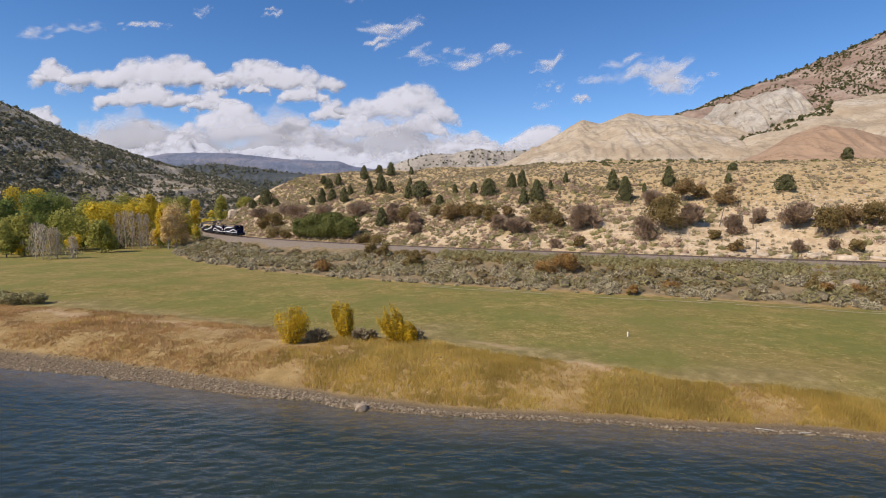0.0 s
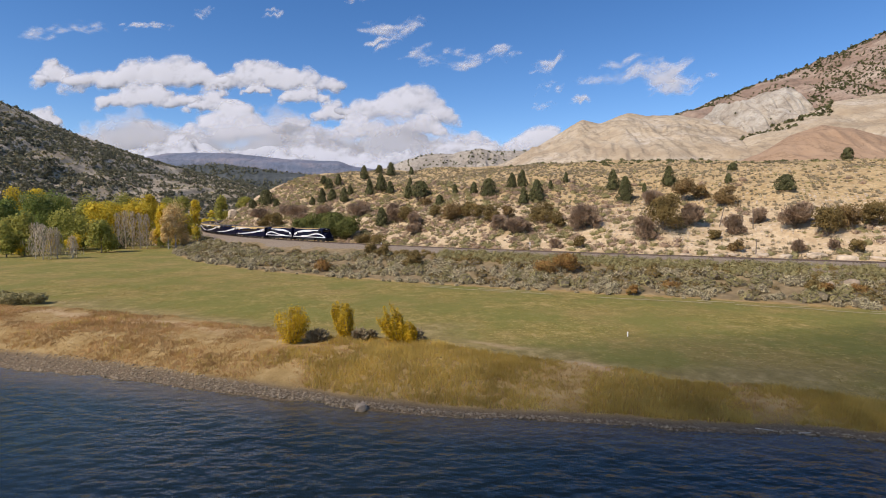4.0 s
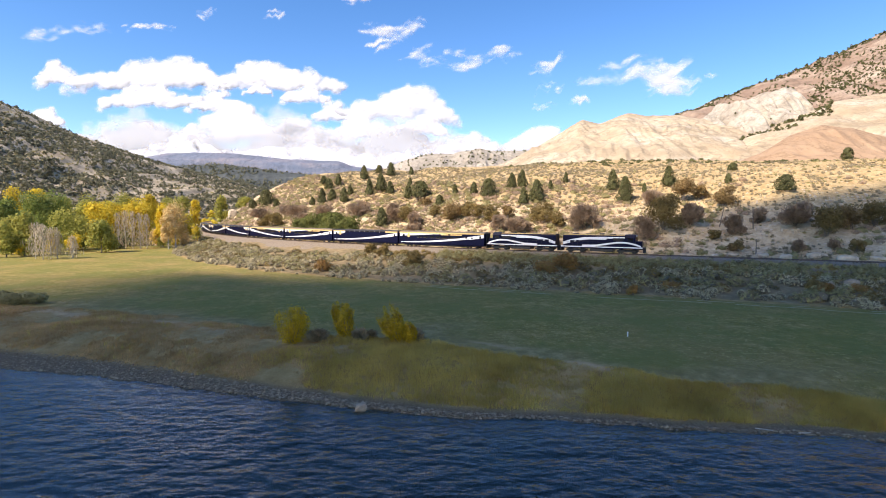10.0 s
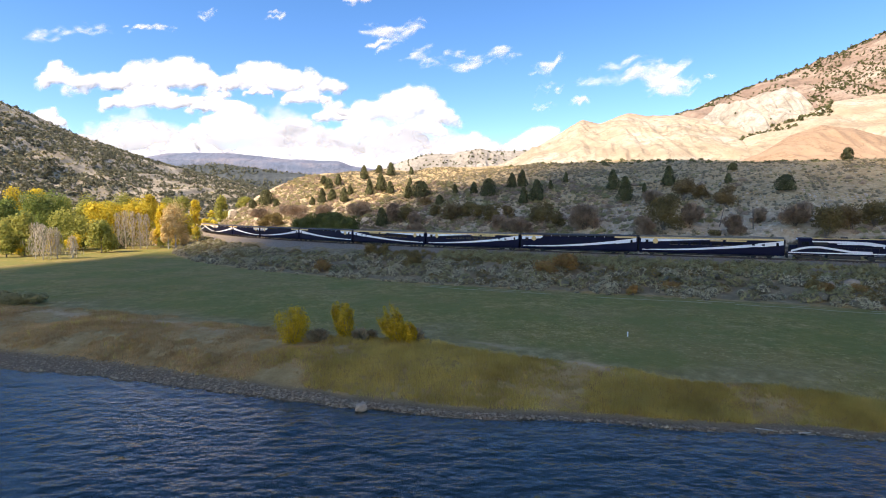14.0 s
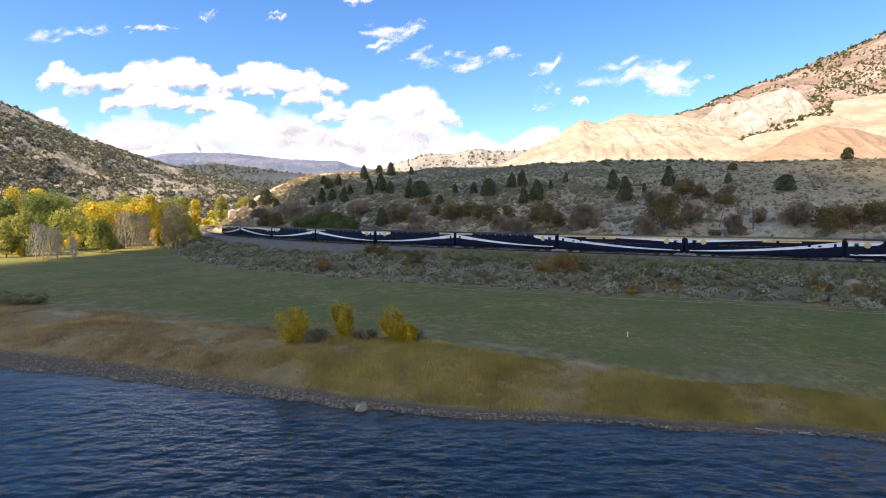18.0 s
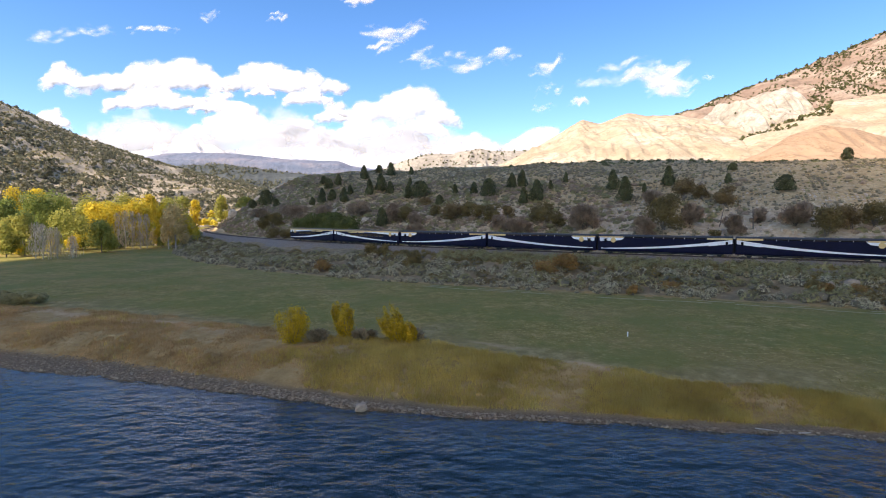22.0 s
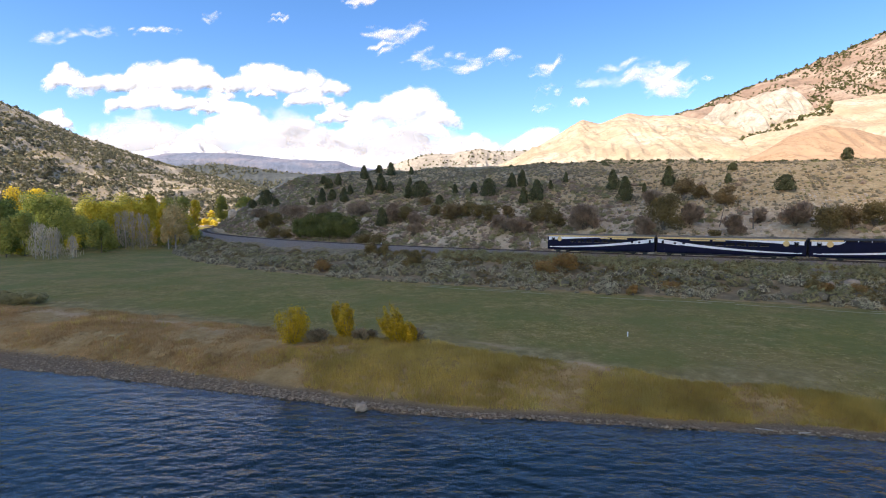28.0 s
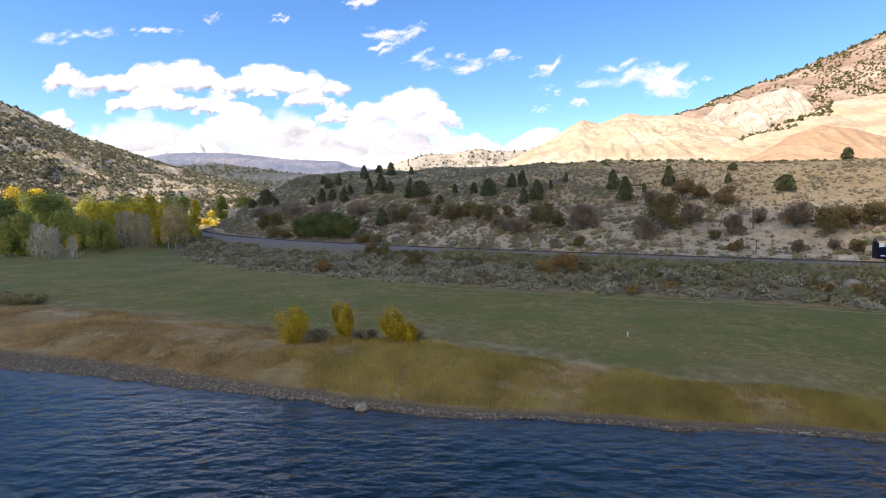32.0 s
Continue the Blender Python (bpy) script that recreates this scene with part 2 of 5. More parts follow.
def water_material():
    """Clear shallow water: the bed shows through near the shore, the rest is gloss."""
    m, nt, b = shader("river_water")
    big, mid, fine = grain(nt, 0.95, 2, 0.45, True, (0.6, 1.0, 1)), grain(nt, 2.3, 3, 0.5, True, (0.65, 1.0, 1)), grain(nt, 6.0, 3, 0.6, True, (0.8, 1.2, 1))
    h = calc(nt, "ADD", calc(nt, "ADD", calc(nt, "MULTIPLY", big, 2.6), calc(nt, "MULTIPLY", mid, 0.7)), calc(nt, "MULTIPLY", fine, 0.05))
    bump = nt.nodes.new("ShaderNodeBump")
    bump.inputs["Strength"].default_value, bump.inputs["Distance"].default_value = 1.0, 0.11
    nt.links.new(h, bump.inputs["Height"])
    gloss = nt.nodes.new("ShaderNodeBsdfGlossy")
    gloss.inputs["Roughness"].default_value = 0.18
    nt.links.new(bump.outputs[0], gloss.inputs["Normal"])
    clear = nt.nodes.new("ShaderNodeBsdfTransparent")
    clear.inputs[0].default_value = (0.70, 0.80, 0.80, 1)
    edge = nt.nodes.new("ShaderNodeFresnel")
    edge.inputs["IOR"].default_value = 1.62
    nt.links.new(bump.outputs[0], edge.inputs["Normal"])
    mx = nt.nodes.new("ShaderNodeMixShader")
    nt.links.new(edge.outputs[0], mx.inputs[0])
    nt.links.new(clear.outputs[0], mx.inputs[1])
    nt.links.new(gloss.outputs[0], mx.inputs[2])
    nt.links.new(mx.outputs[0], nt.nodes["Material Output"].inputs[0])
    return m


# ---- mesh helpers ----
def mesh_of(name, verts, faces, smooth_shade=False):
    """A mesh from arrays of corners and of faces that all have as many corners."""
    verts, faces = np.asarray(verts, np.float32).reshape(-1, 3), np.asarray(faces, np.int32)
    me = bpy.data.meshes.new(name)
    me.vertices.add(len(verts))
    me.vertices.foreach_set("co", verts.ravel())
    k = faces.shape[1]
    me.loops.add(faces.size)
    me.loops.foreach_set("vertex_index", faces.ravel())
    me.polygons.add(len(faces))
    me.polygons.foreach_set("loop_start", np.arange(0, faces.size, k, dtype=np.int32))
    me.polygons.foreach_set("use_smooth", np.full(len(faces), smooth_shade))
    me.update(calc_edges=True)
    return me


def solid(name, verts, faces, material, parent=None, smooth_shade=False, label=""):
    me = mesh_of(name, verts, faces, smooth_shade)
    me.materials.append(material)
    ob = new(name, me)
    if parent is not None:
        ob.parent = parent
    return tagged(ob, label)


def part(name, bm, material, parent, label="", smooth_shade=False):
    me = bpy.data.meshes.new(name)
    bm.to_mesh(me)
    bm.free()
    me.materials.append(material)
    if smooth_shade:
        me.shade_smooth()
    ob = new(name, me)
    ob.parent = parent
    return tagged(ob, label)


def sheet(cols, rows):
    i = np.arange(rows - 1)[:, None] * cols + np.arange(cols - 1)[None, :]
    return np.stack([i, i + 1, i + cols + 1, i + cols], -1).reshape(-1, 4)


def ground():
    front = np.radians(np.linspace(-46, 46, 480))
    back = np.radians(np.linspace(46, 314, 60)[1:])
    ang = np.concatenate([front, back])
    r = np.concatenate([[1.0, 8.0, 16.0], np.geomspace(24, 340, 300), np.geomspace(350, 4900, 40)])
    A, R = np.meshgrid(ang, r)
    x, y = R * np.sin(A), R * np.cos(A)
    z, zone = land(x, y)
    ob = solid("ground", np.stack([x, y, z], -1), sheet(ang.size, r.size)[:, ::-1], M["ground"], smooth_shade=True)
    for key, value in zone.items():
        a = ob.data.attributes.new(key, "FLOAT", "POINT")
        a.data.foreach_set("value", np.ravel(value).astype(np.float32))
    return tagged(ob, "river bank meadow, sagebrush slope and dry hillside", "ground", kind="structure")


def ridge(name, crest, near, far, foot, material, rough, cols=320, rows=70, seed=1, steep=1.0, cliff=0.0, label=""):
    """A range seen from the valley: crest is (bearing, height) in tangents, near and far the distances of its foot and crest at both ends."""
    tb, te = np.array([c[0] for c in crest]), np.array([c[1] for c in crest])
    t = np.linspace(tb[0], tb[-1], cols)
    k = (t - t[0]) / (t[-1] - t[0])
    yc = far[0] + (far[1] - far[0]) * k
    yf = near[0] + (near[1] - near[0]) * k
    crest_line = np.interp(t, tb, te)
    for _ in range(max(2, cols // 60)):
        crest_line[1:-1] = (crest_line[:-2] + 2 * crest_line[1:-1] + crest_line[2:]) / 4
    zc = EYE[2] + yc * crest_line
    v = np.concatenate([np.linspace(0, 1, rows), np.linspace(1.06, 1.5, 8)])
    V, T = np.meshgrid(v, t, indexing="ij")
    Y = yf + (yc - yf) * V
    X = T * Y
    shape = np.where(V <= 1, np.clip(V, 0, 1) ** steep, 1 - 0.9 * (V - 1))
    if cliff:
        shape = shape + cliff * (smooth((V - 0.80) / 0.06) - 1) * (V < 1.01) * smooth(V * 2)
    size = (yc - yf)
    warp = 0.12 * fbm(X / (size * 0.3), Y / (size * 0.3), 2, seed + 5)
    bumps = 0.55 * fbm(X / (size * 0.5), Y / (size * 0.5), 4, seed) + 0.5 * gullies(X / (size * 0.28) + warp, Y / (size * 0.6), 3, seed + 9)
    bumps = bumps + 0.30 * gullies(X / (size * 0.09) + 4 * warp, Y / (size * 0.42), 3, seed + 19)
    bumps = bumps + 0.13 * gullies(X / (size * 0.033) + 9 * warp, Y / (size * 0.2), 2, seed + 29)
    fade = smooth(V * 3) * (0.12 + 0.88 * smooth((1 - V) * 5)) * (V <= 1)
    fade = np.where(V > 1, 0.12, fade)
    Z = foot + (zc - foot) * shape + rough * fade * bumps + rough * 0.10 * fbm(X / (size * 0.05), Y / (size * 0.05), 2, seed + 3)
    ob = solid(name, np.stack([X, Y, Z], -1), sheet(cols, v.size), material, smooth_shade=True)
    tagged(ob, label, "hill", kind="structure")
    return ob, (X[:rows], Y[:rows], Z[:rows])


def on_ridge(grid, a, b):
    """A place on a ridge: a along it, b up it, both 0 to 1."""
    X, Y, Z = grid
    i, j = b * (X.shape[0] - 1), a * (X.shape[1] - 1)
    i0, j0 = np.minimum(i.astype(int), X.shape[0] - 2), np.minimum(j.astype(int), X.shape[1] - 2)
    fi, fj = i - i0, j - j0
    return np.stack([(g[i0, j0] * (1 - fi) + g[i0 + 1, j0] * fi) * (1 - fj) + (g[i0, j0 + 1] * (1 - fi) + g[i0 + 1, j0 + 1] * fi) * fj for g in (X, Y, Z)], -1)


def unit(v):
    return v / np.maximum(np.linalg.norm(v, axis=1), 1e-9)[:, None]


def leaf_quads(centres, sizes, rng, tall=1.0, out=None, loose=0.5):
    """Small leaf clumps: one four-cornered blade at each centre, turned to the outside of its crown."""
    n = len(centres)
    a = unit(rng.normal(size=(n, 3)))
    b = unit(np.cross(a, rng.normal(size=(n, 3))))
    if out is not None:
        face = unit(unit(out) + loose * rng.normal(size=(n, 3)))
        a = unit(np.cross(face, a))
        b = np.cross(face, a)
    s = np.asarray(sizes).reshape(-1, 1) * 0.5
    a, b = a * s * tall, b * s * 0.8
    v = np.stack([centres - a, centres + b * 0.9, centres + a, centres - b], 1).reshape(-1, 3)
    return v, np.arange(4 * n).reshape(-1, 4)


def joined(pieces):
    vs, fs, k = [], [], 0
    for v, f in pieces:
        vs.append(np.asarray(v, float).reshape(-1, 3))
        fs.append(np.asarray(f) + k)
        k += len(vs[-1])
    return np.concatenate(vs), np.concatenate(fs)


def limb(p, q, r0, r1, sides=6):
    """A tapered branch from p to q."""
    p, q = np.array(p, float), np.array(q, float)
    d = (q - p) / np.linalg.norm(q - p)
    a = np.cross(d, (0.31, 0.87, 0.38))
    a /= np.linalg.norm(a)
    b = np.cross(d, a)
    th = np.arange(sides) * 2 * np.pi / sides
    ring = np.cos(th)[:, None] * a + np.sin(th)[:, None] * b
    i = np.arange(sides)
    j = (i + 1) % sides
    return np.concatenate([p + ring * r0, q + ring * r1]), np.stack([i, j, j + sides, i + sides], -1)


def ball(level):
    bm = bmesh.new()
    bmesh.ops.create_icosphere(bm, subdivisions=level, radius=1.0)
    v = np.array([p.co[:] for p in bm.verts])
    f = np.array([[c.index for c in p.verts] for p in bm.faces])
    bm.free()
    return v, f


# ---- the materials ----
M = dict(
    ground=ground_material(),
    water=water_material(),
    pale=rock_material("pale_badland", [(0.38, (0.38, 0.29, 0.19)), (0.49, (0.47, 0.385, 0.27)), (0.60, (0.56, 0.49, 0.385))], 0.4, 0.02, (0.40, 0.32, 0.22)),
    brown=rock_material("brown_mountain", [(0.34, (0.18, 0.115, 0.085)), (0.48, (0.29, 0.20, 0.145)), (0.60, (0.46, 0.37, 0.285))], 0.5, 0.015, (0.25, 0.185, 0.14)),
    scarp=rock_material("white_scarp", [(0.38, (0.24, 0.20, 0.155)), (0.47, (0.40, 0.355, 0.285)), (0.60, (0.52, 0.485, 0.41))], 0.1, 0.03, (0.40, 0.35, 0.28)),
    dome=rock_material("red_dome", [(0.30, (0.33, 0.215, 0.135)), (0.6, (0.40, 0.275, 0.18)), (0.8, (0.46, 0.34, 0.235))], 0.2, 0.03, (0.38, 0.26, 0.165)),
    scrub_hill=rock_material("scrub_hill", [(0.34, (0.29, 0.24, 0.165)), (0.5, (0.43, 0.355, 0.25)), (0.62, (0.60, 0.51, 0.38))], 0.0, 0.03, (0.32, 0.275, 0.195)),
    mid_hill=rock_material("wooded_ridge", [(0.3, (0.075, 0.085, 0.085)), (0.6, (0.105, 0.115, 0.11)), (0.75, (0.25, 0.24, 0.22))], 0.0, 0.01, (0.08, 0.092, 0.088)),
    # The bluish haze of distance is put into the mesa's base colour.
    mesa=rock_material("hazed_far_mesa", [(0.40, (0.135, 0.165, 0.225)), (0.5, (0.185, 0.20, 0.25)), (0.58, (0.27, 0.245, 0.27))], 0.8, 0.006, (0.15, 0.175, 0.23)),
    small=rock_material("grey_hills", [(0.35, (0.29, 0.26, 0.22)), (0.5, (0.43, 0.385, 0.315)), (0.65, (0.52, 0.475, 0.40))], 0.5, 0.012, (0.30, 0.26, 0.2)),
    cloud=None,
    navy=plain("navy_paint", (0.004, 0.005, 0.024), 0.45, vary=0.2, scale=0.8),
    white=plain("white_paint", (0.80, 0.80, 0.82), 0.3, vary=0.05, scale=1.0),
    gold=plain("gold_paint", (0.68, 0.47, 0.19), 0.35, vary=0.12, scale=1.0),
    roof=plain("grey_roof", (0.20, 0.165, 0.12), 0.85, vary=0.2, scale=1.2),
    glass=plain("tinted_glass", (0.010, 0.011, 0.016), 0.05, vary=0.1, scale=1.0),
    steel=plain("dark_steel", (0.045, 0.042, 0.040), 0.6, 0.3, vary=0.3, scale=2.0),
    black=plain("black_rubber", (0.015, 0.015, 0.016), 0.8),
    rail=plain("rail_steel", (0.10, 0.07, 0.055), 0.7, 0.2, moved=False),
    timber=plain("tie_timber", (0.11, 0.085, 0.065), 0.9, vary=0.3, scale=4.0, moved=False, bumpy=0.4),
    ballast=plain("ballast_stone", (0.25, 0.203, 0.153), 0.95, vary=0.40, scale=5.0, moved=False, bumpy=1.0),
)


def scattered(nt, share=0.6):
    """Inside a cloud light is spread: its surface answers less to its own slope than to the open sky and sun."""
    n = nt.nodes.new("ShaderNodeNewGeometry").outputs["Normal"]
    m = nt.nodes.new("ShaderNodeMix")
    m.data_type = "VECTOR"
    m.inputs[0].default_value = share
    nt.links.new(n, m.inputs[4])
    m.inputs[5].default_value = (-0.45, -0.60, 0.66)
    v = nt.nodes.new("ShaderNodeVectorMath")
    v.operation = "NORMALIZE"
    nt.links.new(m.outputs[1], v.inputs[0])
    return v.outputs[0]


def cloud_material():
    m, nt, b = shader("cloud_white")
    d = nt.nodes.new("ShaderNodeBsdfDiffuse")
    d.inputs[0].default_value = (0.50, 0.522, 0.575, 1)
    nt.links.new(scattered(nt, 0.60), d.inputs["Normal"])
    clear = nt.nodes.new("ShaderNodeBsdfTransparent")
    mx = nt.nodes.new("ShaderNodeMixShader")
    nt.links.new(attr(nt, "thick"), mx.inputs[0])
    nt.links.new(clear.outputs[0], mx.inputs[1])
    nt.links.new(d.outputs[0], mx.inputs[2])
    nt.links.new(mx.outputs[0], nt.nodes["Material Output"].inputs[0])
    return m


M["cloud"] = cloud_material()

M["navy"].node_tree.nodes["Principled BSDF"].inputs["Specular IOR Level"].default_value = 0.12

# ---- the large structure ----
ground()
left_hill, LEFT = ridge("left_hill", [(-1.105, 0.304), (-0.804, 0.204), (-0.744, 0.178), (-0.683, 0.151), (-0.602, 0.12), (-0.5, 0.087), (-0.398, 0.061), (-0.315, 0.043), (-0.2, 0.028)],
                        (300, 620), (640, 1300), 3.0, M["scrub_hill"], 9, seed=4, label="dark hillside dotted with junipers and bare soil")
mid_hill, MID = ridge("wooded_ridge", [(-0.552, 0.082), (-0.469, 0.09), (-0.397, 0.091), (-0.314, 0.079), (-0.232, 0.07), (-0.149, 0.061), (-0.04, 0.05)],
                      (1500, 1500), (2300, 2300), 5.0, M["mid_hill"], 9, seed=6, label="blue-green wooded ridge beyond the valley")
mesa, MESA = ridge("hazed_far_mesa", [(-0.572, 0.100), (-0.505, 0.110), (-0.458, 0.112), (-0.396, 0.111), (-0.345, 0.107), (-0.293, 0.100), (-0.247, 0.098), (-0.19, 0.096), (-0.167, 0.087), (-0.108, 0.079), (0.0, 0.071)],
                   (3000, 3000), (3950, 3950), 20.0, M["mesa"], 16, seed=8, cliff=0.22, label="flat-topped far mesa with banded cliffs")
small, SMALL = ridge("grey_hills", [(-0.128, 0.076), (-0.087, 0.09), (-0.066, 0.099), (-0.025, 0.109), (0.017, 0.109), (0.068, 0.119), (0.099, 0.114), (0.151, 0.115), (0.223, 0.107)],
                     (900, 900), (1300, 1300), 30.0, M["small"], 9, seed=10, label="eroded grey and tan hills")
brown, BROWN = ridge("brown_mountain", [(0.325, 0.148), (0.438, 0.184), (0.488, 0.202), (0.539, 0.224), (0.6, 0.244), (0.64, 0.259), (0.7, 0.284), (0.75, 0.304), (0.798, 0.326), (0.978, 0.403), (1.128, 0.423)],
                     (700, 560), (1150, 900), 40.0, M["brown"], 19, 420, 100, seed=12, label="red-brown mountain with scattered junipers")
pale, PALE = ridge("pale_mountain", [(0.079, 0.082), (0.12, 0.095), (0.181, 0.128), (0.253, 0.171), (0.284, 0.164), (0.335, 0.183), (0.376, 0.177), (0.427, 0.179), (0.489, 0.170), (0.633, 0.15), (0.807, 0.12)],
                   (520, 420), (820, 720), 38.0, M["pale"], 9, 480, 100, seed=14, label="pale tan badland mountain with gullies")
scarp, SCARP = ridge("white_scarp", [(0.457, 0.151), (0.491, 0.18), (0.56, 0.211), (0.622, 0.230), (0.650, 0.214), (0.673, 0.192), (0.71, 0.169)],
                     (620, 560), (900, 800), 60.0, M["scarp"], 22, 300, 110, seed=22, label="grey-white eroded scarp with dark gullies")
flank, FLANK = ridge("pale_flank", [(0.43, 0.082), (0.491, 0.11), (0.552, 0.14), (0.613, 0.165), (0.664, 0.183), (0.714, 0.204), (0.803, 0.219), (0.988, 0.254)],
                     (430, 380), (700, 640), 36.0, M["pale"], 7, 420, 100, seed=16, label="pale flank below the brown mountain")
dome, DOME = ridge("red_dome", [(0.533, 0.092), (0.579, 0.11), (0.634, 0.143), (0.69, 0.161), (0.747, 0.155), (0.808, 0.14), (0.947, 0.092)],
                   (380, 350), (480, 450), 36.0, M["dome"], 3, seed=18, cols=160, label="smooth rounded red-brown knoll")


def river():
    x, y = np.linspace(-170, 110, 330), np.concatenate([np.linspace(-55, 14, 16)[:-1], np.linspace(14, 110, 190)])
    X, Y = np.meshgrid(x, y)
    Z = 0.035 * fbm(X / 1.8, Y / 0.9, 3, 61) + 0.04 * vnoise(X / 6, Y / 2.5, 71)
    ob = solid("river", np.stack([X, Y, Z], -1), sheet(x.size, y.size), M["water"], smooth_shade=True)
    ob.visible_shadow = False
    return tagged(ob, "dark blue-green river with ripples and small riffles", "water", kind="structure")


water = river()


def strip(section, s0, s1, step):
    """A profile (offset, height) swept along the railway; the offset grows towards the hill."""
    s = np.arange(s0, s1, step)
    x, y = np.interp(s, TS, TX), np.interp(s, TS, TY)
    dx, dy = np.interp(s, TS, TDX), np.interp(s, TS, TDY)
    n = np.hypot(dx, dy)
    nx, ny = dy / n, -dx / n
    sec = np.array(section)
    v = np.stack([x[:, None] + nx[:, None] * sec[:, 0], y[:, None] + ny[:, None] * sec[:, 0], np.broadcast_to(sec[:, 1], (s.size, len(sec)))], -1)
    return v, sheet(len(sec), s.size)


def railway():
    bed = new("railway_track")
    tagged(bed, "single railway track on a grey stone ballast bed", "railway", kind="structure")
    v, f = strip([(-7.8, 4.95), (-5.2, 5.88), (-2.1, RAIL - 0.22), (-1.2, RAIL - 0.17), (1.2, RAIL - 0.17), (2.1, RAIL - 0.22), (4.2, 6.1), (4.4, 5.6)], -400, 720, 2.0)
    v[..., 2] += 0.06 * vnoise(v[..., 0] * 1.3, v[..., 1] * 1.3, 5)
    solid("ballast", v, f, M["ballast"], bed, True, "grey crushed stone ballast")
    for side in (-0.75, 0.75):
        v, f = strip([(side - 0.07, RAIL - 0.15), (side - 0.035, RAIL - 0.03), (side - 0.035, RAIL), (side + 0.035, RAIL), (side + 0.035, RAIL - 0.03), (side + 0.07, RAIL - 0.15)], -400, 720, 2.0)
        solid("rail", v, f, M["rail"], bed)
    pieces = []
    for s in np.arange(-60, 380, 0.6):
        p = on_line(s)
        d = on_line(s + 0.5) - p
        d /= np.linalg.norm(d)
        n = np.array([-d[1], d[0]])
        c = [p + d * a * 0.11 + n * b * 1.3 for a, b in ((-1, -1), (1, -1), (1, 1), (-1, 1))]
        vv = [(*q, RAIL - 0.24) for q in c] + [(*q, RAIL - 0.145) for q in c]
        pieces.append((vv, [(4, 5, 6, 7), (0, 1, 5, 4), (1, 2, 6, 5), (2, 3, 7, 6), (3, 0, 4, 7)]))
    v, f = joined(pieces)
    tagged(solid("ties", v, f, M["timber"], bed), "weathered timber ties", kind="stuff")


railway()


def farm_track():
    """Two worn wheel lines in the meadow along the foot of the embankment."""
    t = new("farm_track")
    tagged(t, "pair of pale worn wheel tracks along the meadow's edge", "track", kind="structure")
    s = np.arange(-30, 118, 1.2)
    w = np.interp(s, FOOT_S, FOOT_W)
    for off in (2.4, 4.0):
        rows = []
        for k in (-0.24, 0.24):
            u = -(w + off + k) + 0.5 * vnoise(s / 14, 0 * s, 3)
            i = np.interp(s, TS, np.arange(TS.size)).astype(int)
            x, y = TX[i] + u * TDY[i], TY[i] - u * TDX[i]
            rows.append(np.stack([x, y, land(x, y)[0] + 0.05], -1))
        v = np.stack(rows, 1)
        f = sheet(2, s.size)
        f = f[vnoise(s[:-1] / 5, 0 * s[:-1] + off, 9) > 0.02]
        solid("wheel_line", v, f, WORN, t)


WORN = plain("worn_soil", (0.40, 0.35, 0.20), 0.95, vary=0.25, scale=2.0, moved=False)
farm_track()


# ---- the train ----
def box(bm, x0, x1, y0, y1, z0, z1, bevel=0.0):
    m = Matrix.LocRotScale(((x0 + x1) / 2, (y0 + y1) / 2, (z0 + z1) / 2), None, (x1 - x0, y1 - y0, z1 - z0))
    r = bmesh.ops.create_cube(bm, size=1.0, matrix=m)
    if bevel:
        edges = list({e for v in r["verts"] for e in v.link_edges})
        bmesh.ops.bevel(bm, geom=edges, offset=bevel, segments=2, affect="EDGES", profile=0.5)


def drum(bm, centre, radius, depth, axis="y", sides=18):
    turn = {"y": pose(0, 0, 0, 90), "x": pose(0, 0, 0, 0, 90), "z": pose(0, 0, 0)}[axis]
    bmesh.ops.create_cone(bm, cap_ends=True, segments=sides, radius1=radius, radius2=radius, depth=depth, matrix=Matrix.Translation(centre) @ turn)


def block(name, dims, material, parent, bevel=0.0, label=""):
    bm = bmesh.new()
    box(bm, *dims, bevel)
    return part(name, bm, material, parent, label)


def hull(profile, x0, x1):
    """A body of constant cross-section from x0 to x1, closed at the ends."""
    bm = bmesh.new()
    ends = []
    for x in (x0, x0 + 0.08, x1 - 0.08, x1):
        k = 0.985 if x in (x0, x1) else 1.0
        ends.append([bm.verts.new((x, y * k, z)) for y, z in profile])
    n = len(profile)
    for a, b in zip(ends, ends[1:]):
        for i in range(n):
            bm.faces.new((a[i], a[(i + 1) % n], b[(i + 1) % n], b[i]))
    bm.faces.new(ends[0][::-1])
    bm.faces.new(ends[-1])
    bmesh.ops.recalc_face_normals(bm, faces=bm.faces)
    return bm


def band(x, low, high, y, thick=0.012):
    """A painted band of changing width laid on both faces of a side, slightly proud."""
    bm = bmesh.new()
    rows = []
    for a, b, c in zip(x, low, high):
        rows.append([bm.verts.new((a, y, b)), bm.verts.new((a, y, c)), bm.verts.new((a, y + math.copysign(thick, y), c)), bm.verts.new((a, y + math.copysign(thick, y), b))])
    for p, q in zip(rows, rows[1:]):
        for i in range(4):
            bm.faces.new((p[i], p[(i + 1) % 4], q[(i + 1) % 4], q[i]))
    bm.faces.new(rows[0])
    bm.faces.new(rows[-1][::-1])
    bmesh.ops.recalc_face_normals(bm, faces=bm.faces)
    return bm


